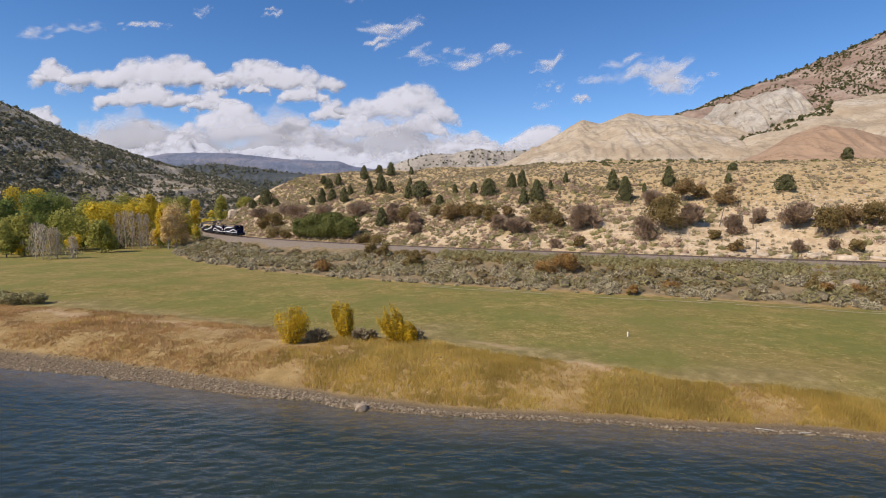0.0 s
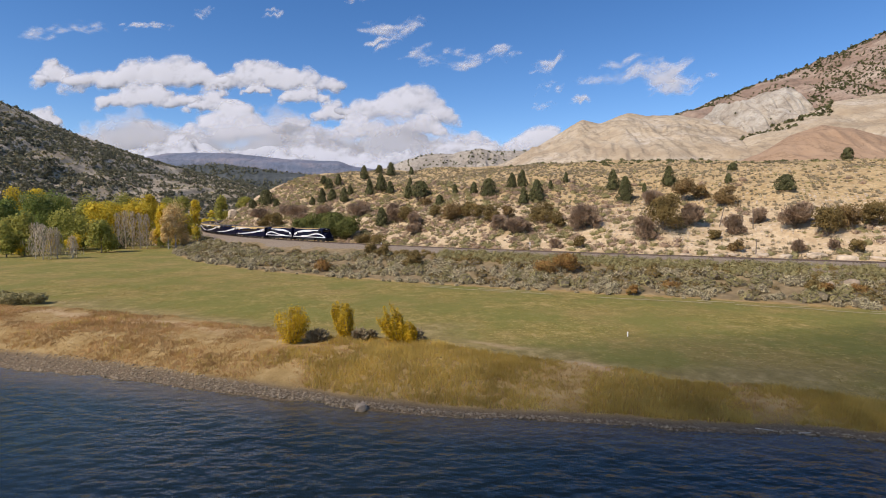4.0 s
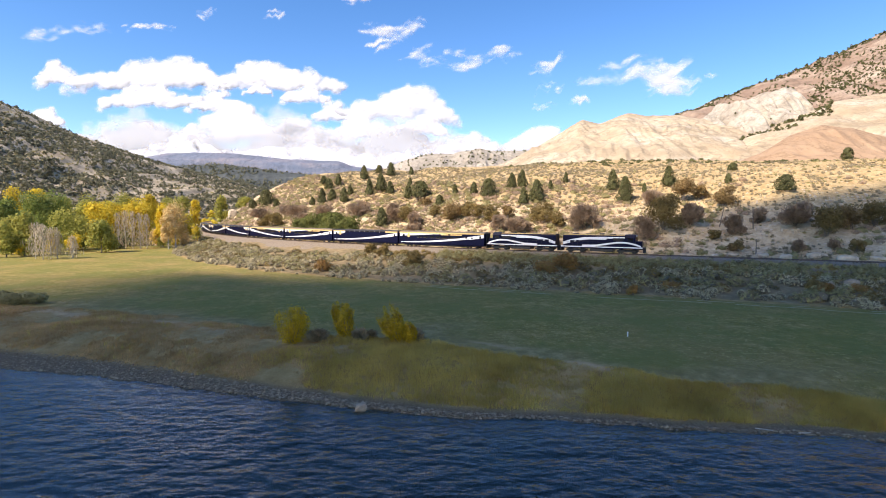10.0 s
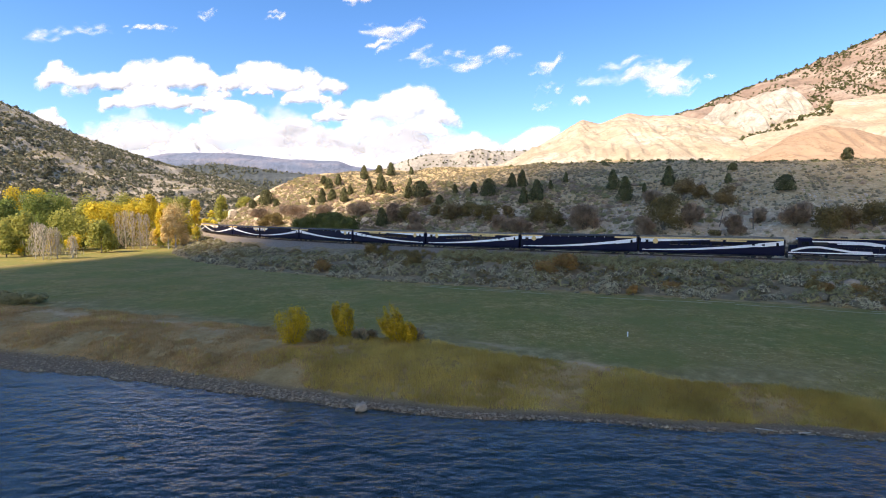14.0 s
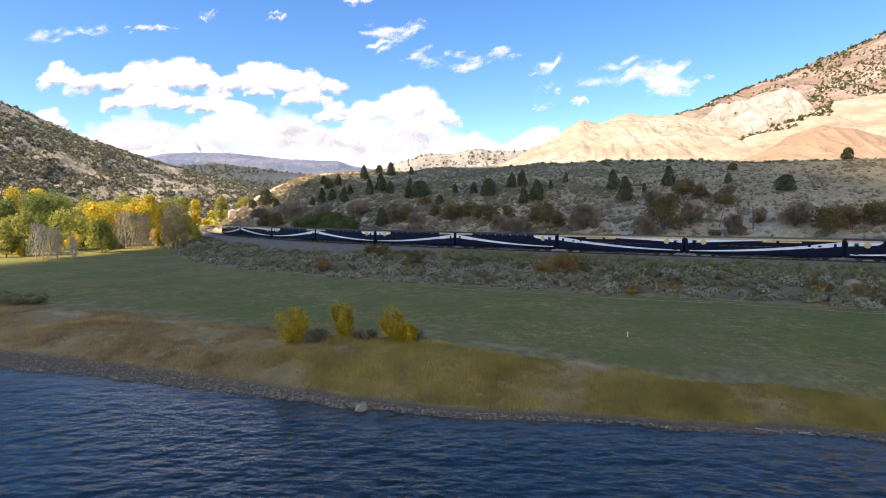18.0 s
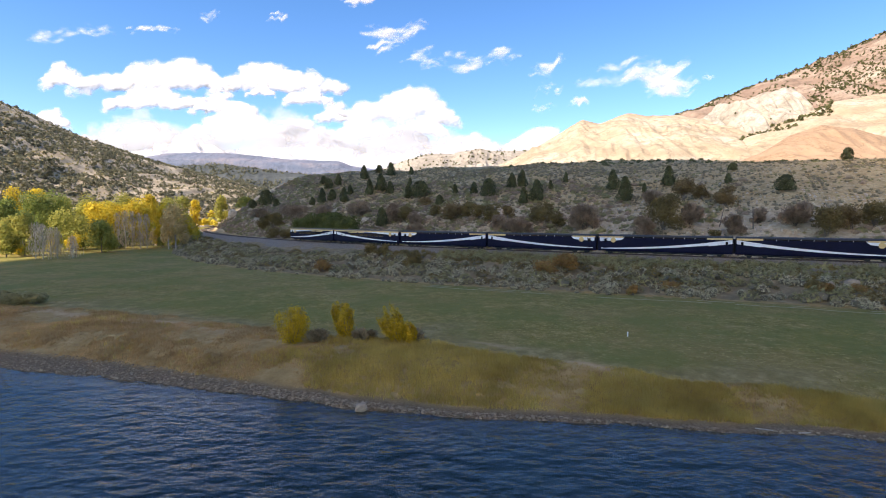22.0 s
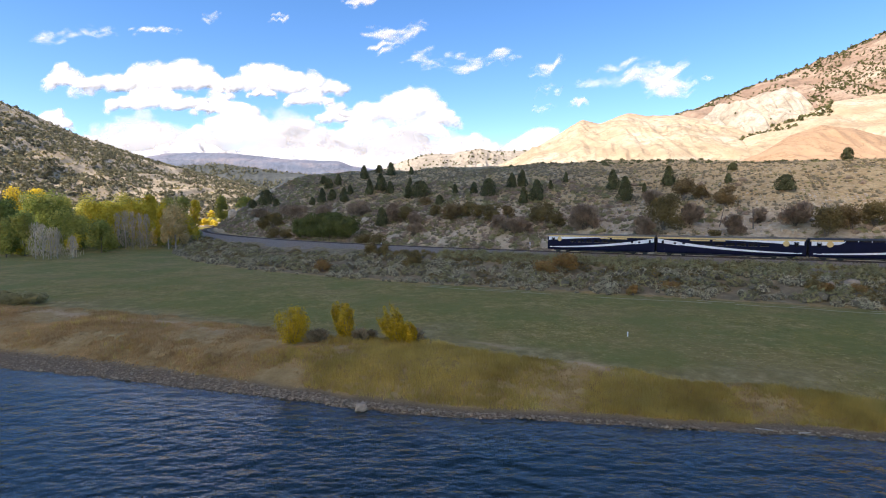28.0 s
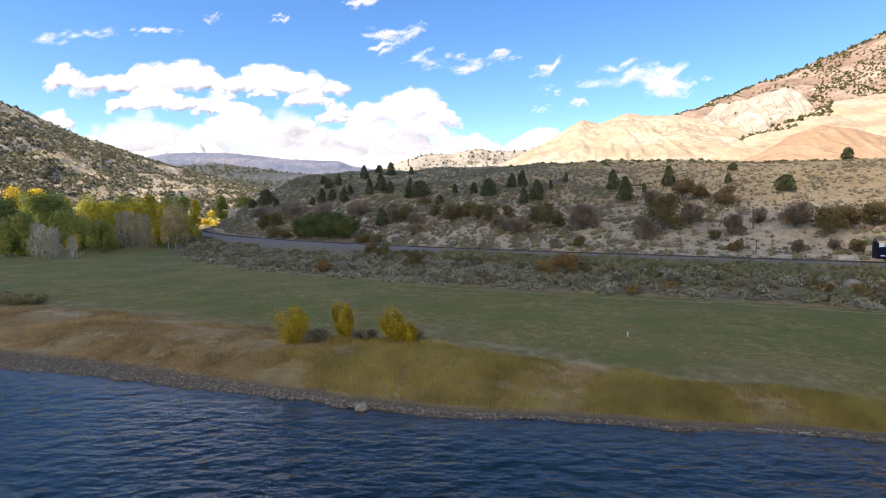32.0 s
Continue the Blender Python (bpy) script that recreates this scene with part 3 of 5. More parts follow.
def bogie(thing, x, wheels, gap, radius=0.46):
    truck = block("bogie", (x - gap * (wheels - 1) / 2 - 0.75, x + gap * (wheels - 1) / 2 + 0.75, -1.12, 1.12, 0.42, 0.78), M["steel"], thing, 0.06)
    for k in range(wheels):
        wx = x + (k - (wheels - 1) / 2) * gap
        bm = bmesh.new()
        for side in (-0.75, 0.75):
            drum(bm, (wx, side, radius), radius, 0.13)
        drum(bm, (wx, 0, radius), 0.09, 1.6)
        part("wheelset", bm, M["steel"], truck)
    return truck


CAR = 25.86
CAR_SIDE = 1.52


def coach(dome):
    """A passenger car: crested end to -x, the wave rises towards +x; dome cars have glass up into the roof."""
    car = new("passenger_car")
    tagged(car, "navy glass-domed railway car with white wave" if dome else "navy passenger railway car with white wave and gold roof line", "train car", "cars of the train")
    e = 12.72
    prof = [(-1.40, 0.62), (-1.50, 0.80), (-CAR_SIDE, 1.1), (-CAR_SIDE, 3.42), (-1.44, 3.58)]
    prof = prof + [(-y, z) for y, z in prof[::-1]]
    part("body", hull(prof, -e, e), M["navy"], car)
    roof = [(-1.44, 3.585), (-1.40, 3.74), (-1.15, 3.90), (-0.7, 4.0), (0, 4.04)]
    roof = roof + [(-y, z) for y, z in roof[::-1][1:]]
    part("roof", hull(roof, -e, e), M["steel"] if dome else M["roof"], car, "dark rounded roof")
    x = np.linspace(0, 1, 25)
    for side in (-1, 1):
        y = side * CAR_SIDE
        up = x ** 1.9
        mid, half = 1.18 + 1.86 * up, 0.09 + 0.22 * x
        keep = x < 0.985
        part("wave_stripe", band((-12.1 + 24.6 * x)[keep], (mid - half)[keep], (mid + half)[keep], y + side * 0.002), M["white"], car, "white sweeping wave stripe")
        tip = x > 0.80
        part("stripe_end", band((-12.1 + 24.7 * x)[tip], (mid - half - 0.10)[tip], (mid + half + 0.06)[tip], y + side * 0.005), M["white"], car, "broad white end of the wave stripe")
        x2 = np.linspace(0, 1, 9)
        reach = 5.0 if dome else 14.5
        drop = 0.72 * (1 - x2) ** (0.25 if dome else 1.3)
        part("end_panel", band(-12.4 + reach * x2, 3.39 - drop, np.full(9, 3.42), y + side * 0.003), M["white"], car, "white tapering end panel")
        if dome:
            part("gold_line", band(np.array([-12.6, -7.6]), np.array([3.43, 3.43]), np.array([3.70, 3.70]), side * 1.49, 0.04), M["gold"], car, "gold line under the roof")
            part("gold_panel", band(np.array([8.2, 12.6]), np.array([3.36, 3.36]), np.array([3.74, 3.74]), side * 1.49, 0.05), M["gold"], car, "gold panel under the roof")
            for i in range(8):
                wx = -7.4 + i * 1.93
                pane = block("window", (wx, wx + 1.85, side * 1.49 - 0.02, side * 1.49 + 0.02, 2.45, 3.66), M["glass"], car, 0, "tall dark dome window")
                block("window_frame", (wx - 0.07, wx, side * 1.50 - 0.02, side * 1.50 + 0.02, 3.40, 3.62), M["white"], pane)
        else:
            part("gold_line", band(np.array([-12.6, 12.6]), np.array([3.43, 3.43]), np.array([3.74, 3.74]), side * 1.49, 0.04), M["gold"], car, "gold line under the roof")
            for x0, x1 in ((0.4, 2.6), (3.1, 6.6)):
                part("name_band", band(np.array([x0, x1]), np.array([3.08, 3.08]), np.array([3.36, 3.36]), y + side * 0.004), M["gold"], car, "gold bar of lettering")
            for i in range(7):
                wx = -6.9 + i * 1.9
                pane = block("window", (wx, wx + 1.5, min(y, y + side * 0.012), max(y, y + side * 0.012), 2.35, 2.85), M["glass"], car)
                block("window_sill", (wx, wx + 1.5, min(y, y + side * 0.02), max(y, y + side * 0.02), 2.28, 2.33), M["roof"], pane)
            for wx in (7.5, 9.1):
                block("window", (wx, wx + 0.5, min(y, y + side * 0.024), max(y, y + side * 0.024), 2.40, 2.70), M["glass"], car)
        for dx in (-11.6, 11.25):
            door = block("door", (dx, dx + 0.78, min(y, y + side * 0.015), max(y, y + side * 0.015), 1.2, 3.25), M["navy"], car, 0.004)
            block("door_window", (dx + 0.18, dx + 0.6, min(y, y + side * 0.022), max(y, y + side * 0.022), 2.4, 3.05), M["glass"], door)
        bm = bmesh.new()
        drum(bm, (-9.6, y + side * 0.012, 2.92), 0.52, 0.022, "y", 24)
        part("emblem", bm, M["gold"], car, "round gold emblem")
        for i in range(3):
            block("equipment_box", (-4.5 + i * 3.6, -1.9 + i * 3.6, side * 0.75 - 0.55, side * 0.75 + 0.55, 0.36, 0.78), M["steel"], car, 0.04)
    block("underframe", (-12.4, 12.4, -1.25, 1.25, 0.66, 0.86), M["steel"], car)
    # Black block added for the shade under the floor between the bogies.
    block("underfloor_shade", (-7.3, 7.3, -1.2, 1.2, 0.30, 0.66), M["black"], car, 0.03)
    for cx in (-7.5, 0.6, 7.9):
        block("roof_unit", (cx - 0.9, cx + 0.9, -0.6, 0.6, 3.98, 4.12), M["roof"], car, 0.05)
    for cx in (-1, 1):
        block("vestibule", (min(cx * 12.70, cx * 12.97), max(cx * 12.70, cx * 12.97), -0.65, 0.65, 0.9, 3.55), M["black"], car)
        block("coupler", (min(cx * 12.5, cx * 13.0), max(cx * 12.5, cx * 13.0), -0.16, 0.16, 0.68, 0.98), M["steel"], car)
        bogie(car, cx * 9.1, 2, 2.6)
    return car


def locomotive():
    """A road locomotive with its cab towards +x."""
    loco = new("locomotive")
    tagged(loco, "navy diesel locomotive with white wave and gold roof edge", "locomotive", "locomotives of the train")
    block("underframe", (-8.7, 8.7, -1.5, 1.5, 1.02, 1.42), M["navy"], loco, 0.03)
    block("fuel_tank", (-2.3, 2.6, -1.35, 1.35, 0.35, 1.0), M["steel"], loco, 0.12)
    hood = [(-1.30, 1.42), (-1.30, 3.55), (-1.10, 3.85), (-0.5, 3.98)]
    hood = hood + [(-y, z) for y, z in hood[::-1]]
    part("hood", hull(hood, -8.2, 5.0), M["navy"], loco)
    cab = [(-1.5, 1.42), (-1.5, 3.5), (-1.25, 3.95), (-0.5, 4.08)]
    cab = cab + [(-y, z) for y, z in cab[::-1]]
    part("cab", hull(cab, 5.02, 7.1), M["navy"], loco)
    nose = [(-1.05, 1.42), (-1.05, 2.35), (-0.8, 2.62), (-0.3, 2.7)]
    nose = nose + [(-y, z) for y, z in nose[::-1]]
    part("nose", hull(nose, 7.12, 8.35), M["navy"], loco)
    for side in (-1, 1):
        y = side * 1.30
        x = np.linspace(0, 1, 21)
        top = np.interp(x, (0, 0.15, 0.35, 0.6, 1.0), (2.35, 2.95, 3.40, 3.53, 3.53))
        low = np.interp(x, (0, 0.15, 0.35, 0.6, 1.0), (1.75, 2.25, 2.82, 3.10, 3.30))
        part("wave_stripe", band(-8.15 + 13.1 * x, low, top, y + side * 0.003), M["white"], loco, "white wave along the hood")
        arc = np.interp(x, (0, 0.25, 0.45, 0.62, 0.78, 0.92, 1.0), (1.48, 1.55, 1.95, 2.28, 2.25, 1.85, 1.50))
        part("arc_stripe", band(-3.9 + 12.1 * x, arc - 0.06, arc + 0.30, side * 1.515), M["white"], loco, "white arc over the front bogie")
        part("sill_stripe", band(np.array([-8.6, 8.6]), np.array([1.26, 1.26]), np.array([1.46, 1.46]), side * 1.502), M["white"], loco)
        part("gold_edge", band(np.array([-8.1, 4.9]), np.array([3.80, 3.80]), np.array([4.0, 4.0]), side * 1.02, 0.06), M["gold"], loco, "gold roof edge")
        part("name_band", band(np.array([-3.8, 1.2]), np.array([2.92, 2.92]), np.array([3.10, 3.10]), y + side * 0.004), M["white"], loco)
        for i in range(7):
            block("hood_door", (-6.6 + i * 1.25, -5.6 + i * 1.25, min(y, y + side * 0.02), max(y, y + side * 0.02), 1.6, 2.7), M["navy"], loco, 0.006)
        block("grille", (2.6, 4.7, min(y, y + side * 0.03), max(y, y + side * 0.03), 2.75, 3.3), M["black"], loco)
        block("cab_window", (5.5, 6.6, min(side * 1.5, side * 1.52), max(side * 1.5, side * 1.52), 2.65, 3.35), M["glass"], loco)
        bm = bmesh.new()
        for i in range(13):
            box(bm, -8.2 + i * 1.1, -8.16 + i * 1.1, side * 1.44 - 0.02, side * 1.44 + 0.02, 1.42, 2.4)
        box(bm, -8.2, 5.0, side * 1.44 - 0.02, side * 1.44 + 0.02, 2.38, 2.42)
        part("handrail", bm, M["steel"], loco)
    for cx in (-5.6, -2.9, 2.3):
        bm = bmesh.new()
        drum(bm, (cx, 0, 4.02), 0.62, 0.22, "z")
        part("roof_fan", bm, M["steel"], loco)
    block("exhaust_stack", (-0.5, 0.5, -0.25, 0.25, 3.95, 4.25), M["steel"], loco, 0.03)
    block("windscreen", (7.09, 7.12, -1.1, 1.1, 3.0, 3.6), M["glass"], loco)
    block("headlight", (7.08, 7.2, -0.28, 0.28, 3.72, 3.92), M["white"], loco, 0.03)
    for cx in (-1, 1):
        block("pilot", (min(cx * 8.6, cx * 8.85), max(cx * 8.6, cx * 8.85), -1.4, 1.4, 0.3, 1.15), M["black"], loco, 0.03)
        block("coupler", (min(cx * 8.7, cx * 9.0), max(cx * 8.7, cx * 9.0), -0.16, 0.16, 0.7, 1.0), M["steel"], loco)
        bogie(loco, cx * 5.4, 2, 2.75, 0.51)
    return loco


TRAIN = []
first = locomotive()
TRAIN.append((first, 9.0, 17.6, 5.4, 0))
TRAIN.append((copy_thing(first, pose(0, 0, 0)), 27.0, 18.0, 5.4, 180))
plain_car, dome_car = coach(False), coach(True)
used = set()
for k, (dome, turned) in enumerate(((0, 0), (1, 0), (0, 0), (0, 1), (1, 1), (1, 0), (1, 1), (1, 0), (0, 1), (0, 0))):
    thing = dome_car if dome else plain_car
    if dome in used:
        thing = copy_thing(thing, pose(0, 0, 0))
    used.add(dome)
    last = 0.885 if k == 9 else 1.0
    thing.scale = (last, 1, 1)
    TRAIN.append((thing, 36.0 + CAR * (k + 0.5 * last), CAR * last, 9.1 * last, 180 if turned else 0))

# ---- trees and shrubs ----
LEAF = dict(
    juniper=foliage("juniper_green", [(0.084, 0.088, 0.034), (0.122, 0.123, 0.048), (0.168, 0.159, 0.069)], patch=0.5, through_light=0.15),
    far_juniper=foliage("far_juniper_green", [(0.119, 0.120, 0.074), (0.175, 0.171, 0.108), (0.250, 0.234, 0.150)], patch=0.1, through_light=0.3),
    green=foliage("cottonwood_green", [(0.146, 0.189, 0.051), (0.210, 0.260, 0.069), (0.289, 0.315, 0.095)], patch=0.25, through_light=0.45),
    olive=foliage("cottonwood_olive", [(0.276, 0.292, 0.065), (0.386, 0.377, 0.091), (0.508, 0.456, 0.117)], patch=0.25, through_light=0.45),
    gold=foliage("cottonwood_gold", [(0.560, 0.404, 0.038), (0.678, 0.520, 0.055), (0.746, 0.623, 0.109)], patch=0.25, through_light=0.45),
    pale=foliage("cottonwood_pale", [(0.543, 0.362, 0.115), (0.691, 0.509, 0.230), (0.822, 0.658, 0.394)], patch=0.3),
    yellow=foliage("willow_yellow", [(0.380, 0.252, 0.014), (0.613, 0.413, 0.022), (0.759, 0.532, 0.060)], patch=1.2),
    rust=foliage("oak_rust", [(0.162, 0.105, 0.048), (0.260, 0.166, 0.068), (0.321, 0.246, 0.103)], patch=0.6, through_light=0.2),
    scrub=foliage("brush_olive", [(0.158, 0.118, 0.040), (0.209, 0.149, 0.053), (0.280, 0.187, 0.063)], patch=0.6, through_light=0.2),
    twig=foliage("bare_twigs", [(0.265, 0.194, 0.128), (0.360, 0.255, 0.174), (0.455, 0.341, 0.224)], patch=0.6, through_light=0.1),
    sage=foliage("sagebrush_grey", [(0.367, 0.324, 0.190), (0.464, 0.401, 0.244), (0.559, 0.482, 0.306)], patch=0.8, through_light=0.15),
    rabbit=foliage("rabbitbrush_olive", [(0.242, 0.216, 0.094), (0.303, 0.266, 0.120), (0.376, 0.323, 0.153)], patch=0.8, through_light=0.2),
    orange=foliage("sumac_orange", [(0.249, 0.121, 0.046), (0.339, 0.186, 0.059), (0.316, 0.242, 0.078)], patch=0.8, through_light=0.2),
    straw=foliage("dry_grass", [(0.347, 0.204, 0.074), (0.492, 0.304, 0.128), (0.653, 0.436, 0.222)], patch=0.35, through_light=0.25),
    reed=foliage("yellow_reed", [(0.451, 0.324, 0.080), (0.569, 0.417, 0.113), (0.665, 0.516, 0.168)], patch=0.35, through_light=0.45),
    turf=foliage("meadow_grass", [(0.175, 0.159, 0.033), (0.280, 0.228, 0.053), (0.524, 0.372, 0.116)], patch=0.3, through_light=0.3),
    slope=foliage("slope_tuft", [(0.220, 0.176, 0.102), (0.275, 0.224, 0.137), (0.329, 0.273, 0.174)], patch=0.7, through_light=0.1),
    poplar=foliage("pale_twigs", [(0.422, 0.350, 0.249), (0.557, 0.463, 0.332), (0.667, 0.573, 0.422)], patch=0.4, through_light=0.15),
    hedge=foliage("thicket_green", [(0.089, 0.101, 0.026), (0.138, 0.151, 0.038), (0.203, 0.202, 0.058)], patch=0.5, through_light=0.2),
)
BARK = plain("grey_bark", (0.20, 0.17, 0.14), 0.9, vary=0.35, scale=4.0, moved=False, bumpy=0.5)
# Brown wood tone that also holds the shade inside the bushes.
SHADY_BRUSHWOOD = plain("shady_brush_wood", (0.170, 0.142, 0.095), 0.9, vary=0.35, scale=5.0, moved=False, bumpy=0.4)
PALE_BARK = plain("pale_bark", (0.40, 0.37, 0.315), 0.85, vary=0.25, scale=3.0, moved=False, bumpy=0.3)


def seat(x, y):
    """The height of the ground, and no place on the line itself."""
    u, s = off_line(np.array([x]), np.array([y]))
    if abs(u[0]) < 7.0:
        i = int(np.argmin(np.abs(TS - s[0])))
        k = (7.5 if u[0] > 0 else -7.5) - u[0]
        x, y = x + k * TDY[i], y - k * TDX[i]
    return x, y, float(height(x, y))


def crown_points(rng, w, h, low, lobes, count, top=0.55):
    """Leaf places on the outer shells of overlapping lobes in a crown w wide, from low to h high."""
    c = []
    for i in range(lobes):
        a, r = rng.uniform(0, 2 * np.pi), w * 0.5 * math.sqrt(rng.uniform(0, 1)) * 0.62
        f = rng.uniform(0, 1)
        z = low + (h - low) * (0.18 + 0.66 * f)
        r *= 1.15 - top * f
        c.append((r * math.cos(a), r * math.sin(a), z, w * rng.uniform(0.16, 0.29)))
    c = np.array(c)
    k = rng.integers(0, lobes, count)
    d = rng.normal(size=(count, 3))
    d /= np.linalg.norm(d, axis=1)[:, None]
    rad = c[k, 3] * rng.uniform(0.55, 1.08, count)
    p = c[k, :3] + d * rad[:, None] * np.array([1, 1, min(1.25, max(0.75, (h - low) / w))])
    p[:, 2] = np.clip(p[:, 2], low * 0.9, None)
    return p, c, d + 0.5 * unit(p - np.array([0, 0, h * 0.4]))


def tree(name, x, y, w, h, leaf, rng, label, leaves=1300, size=0.55, low=0.22, bark=None, group="", lobes=16):
    x, y, z = seat(x, y)
    t = new(name)
    t.location = (x, y, z)
    p, c, out = crown_points(rng, w, h, h * low, lobes, leaves)
    r = max(0.10, h * 0.018)
    bends = [limb((0, 0, -0.3), (0, 0, h * 0.3), r, r * 0.75), limb((0, 0, h * 0.29), (rng.normal() * 0.1, rng.normal() * 0.1, h * 0.7), r * 0.75, r * 0.25)]
    for q in c[::2]:
        bends.append(limb((0, 0, h * rng.uniform(0.15, 0.5)), q[:3], r * 0.4, r * 0.08, 4))
    solid("trunk", *joined(bends), bark or BARK, t, True)
    v, f = leaf_quads(p, size * rng.uniform(0.6, 1.3, len(p)), rng, out=out)
    solid("crown", v, f, leaf, t)
    return tagged(t, label, "tree", group)


def juniper(x, y, w, h, rng, group="junipers on the hillside"):
    """A dense evergreen: some pointed, some broad and lobed, on a short dark trunk."""
    x, y, z = seat(x, y)
    t = new("juniper")
    t.location = (x, y, z)
    n = int(600 + 85 * w * h)
    f = rng.uniform(0, 1, n) ** (1.2 if h > w * 1.3 else 0.95)
    a = rng.uniform(0, 2 * np.pi, n)
    cone = (1.02 - f) ** 0.62 * smooth(f * 9 + 0.35)
    dome = np.sqrt(np.clip(1 - ((f - 0.30) / 0.72) ** 2, 0.03, 1))
    mixed = 0.75 if h > w * 1.3 else 0.25
    lobe = 0.80 + 0.22 * np.sin(a * 3 + f * 6 + rng.uniform(0, 6)) + 0.10 * np.sin(a * 5 - f * 17 + rng.uniform(0, 6))
    wide = w * 0.58 * (mixed * cone + (1 - mixed) * dome) * lobe
    r = wide * np.sqrt(rng.uniform(0.5, 1.0, n))
    p = np.stack([r * np.cos(a), r * np.sin(a), h * (0.04 + 0.96 * f)], -1)
    solid("trunk", *joined([limb((0, 0, -0.2), (0.05, 0, h * 0.6), 0.17, 0.06)]), BARK, t, True)
    v, fc = leaf_quads(p, 0.34 * rng.uniform(0.6, 1.25, n), rng, 1.3, np.stack([np.cos(a), np.sin(a), 0.25 + 0.5 * f], -1), 0.45)
    solid("crown", v, fc, LEAF["juniper"], t)
    return tagged(t, "dark green pointed juniper on the dry slope" if mixed > 0.5 else "dark green rounded juniper on the dry slope", "juniper", group)


def shrub(name, x, y, w, h, leaf, rng, label, group, leaves=1.0, size=0.36, twiggy=False):
    x, y, z = seat(x, y)
    t = new(name)
    t.location = (x, y, z)
    h = min(h, w * 0.95)
    n = int((420 + 80 * w * h) * leaves)
    p, c, out = crown_points(rng, w * 1.05, h, h * 0.05, 13, n, 0.35)
    stems = [limb((rng.normal() * 0.25, rng.normal() * 0.25, -0.15), q[:3] * (1, 1, 1.1), 0.05, 0.015, 4) for q in c]
    solid("stems", *joined(stems), BARK, t)
    if twiggy:
        d = p - np.array([0, 0, -0.4])
        d = d / np.linalg.norm(d, axis=1)[:, None] + rng.normal(size=p.shape) * 0.55
        l = rng.uniform(0.25, 0.55, n)[:, None]
        side = unit(np.cross(d, np.cross(out, d) + 0.5 * rng.normal(size=p.shape)))
        v = np.stack([p - d * l / 2 - side * 0.06, p - d * l / 2 + side * 0.06, p + d * l / 2 + side * 0.045, p + d * l / 2 - side * 0.045], 1).reshape(-1, 3)
        solid("crown", v, np.arange(4 * n).reshape(-1, 4), leaf, t)
    else:
        v, f = leaf_quads(p, size * rng.uniform(0.6, 1.3, n), rng, out=out)
        solid("crown", v, f, leaf, t)
    return tagged(t, label, "shrub", group)


JUNIPERS = [(-38.6, 267.5, 4.7, 6.8), (-32.4, 277.5, 3.9, 4.1), (-25.6, 268.7, 4.7, 6.5), (-14.9, 256.6, 2.6, 3.6), (-58.0, 265.4, 3.4, 3.9), (-49.8, 260.0, 3.6, 5.4),
            (-53.8, 257.2, 4.0, 5.0), (-52.3, 235.7, 3.9, 6.5), (-47.5, 233.6, 3.9, 5.0), (-40.0, 220.1, 3.7, 6.1), (-39.8, 233.7, 2.8, 4.3), (-29.8, 220.9, 3.7, 6.7),
            (-25.3, 222.6, 5.2, 7.2), (-21.2, 218.3, 3.6, 5.1), (-57.0, 237.8, 2.6, 3.3), (-13.5, 223.4, 2.1, 3.3), (-8.1, 198.1, 7.3, 6.0), (-12.7, 201.2, 3.4, 5.6),
            (4.3, 194.2, 2.3, 3.4), (10.6, 186.8, 2.9, 4.2), (15.0, 179.6, 5.2, 6.0)]
JUNIPERS_WEST = [(-87.1, 267.9, 8.0, 7.6), (-79.0, 258.0, 3.4, 3.8), (-97.0, 277.0, 4.5, 4.6)]
BRUSH_WEST = [(-68.0, 217.0, 9.0, 6.5), (-73.5, 222.5, 6.0, 5.0), (-61.7, 198.5, 8.5, 3.4), (-55.5, 193.5, 6.0, 3.0), (-24.5, 163.5, 6.5, 2.4), (-19.5, 158.5, 6.0, 2.2), (-12.1, 176.2, 5.5, 4.2)]
TWIGS_WEST = [(-59.2, 222.6, 9.5, 4.6), (-66.0, 231.0, 7.0, 4.0), (-16.4, 179.6, 6.5, 4.2), (-8.4, 160.3, 5.0, 3.0), (-80.0, 238.0, 8.0, 4.5), (-45.0, 205.0, 7.0, 4.0), (-53.0, 209.0, 6.0, 3.4)]
JUNIPERS_EAST = [(23.1, 182.8, 3.6, 5.2), (26.5, 182.4, 3.7, 5.9), (28.5, 165.6, 4.8, 6.5), (24.5, 165.7, 3.1, 5.0), (33.8, 171.1, 1.6, 3.0), (40.4, 179.4, 1.7, 3.3),
                 (-1.2, 185.4, 2.9, 3.4), (-19.9, 176.6, 4.3, 6.1), (52.5, 168.4, 4.1, 6.2), (51.9, 155.4, 4.7, 7.3), (67.8, 164.0, 4.0, 6.0), (59.8, 161.9, 1.6, 2.8),
                 (81.5, 155.9, 2.1, 2.9), (88.0, 140.2, 5.0, 4.1), (91.7, 173.1, 2.9, 2.4), (125.8, 170.2, 3.5, 3.8)]
RUST = [(2.7, 163.9, 8.3, 5.7), (18.4, 152.8, 4.2, 4.4), (-24.0, 164.6, 4.6, 2.3), (-6.1, 190.6, 5.3, 2.6), (66.4, 150.2, 7.0, 6.8), (71.2, 150.3, 4.4, 7.4), (73.3, 140.8, 6.6, 5.2),
        (62.5, 115.0, 3.4, 2.7), (86.4, 115.1, 6.8, 5.2)]
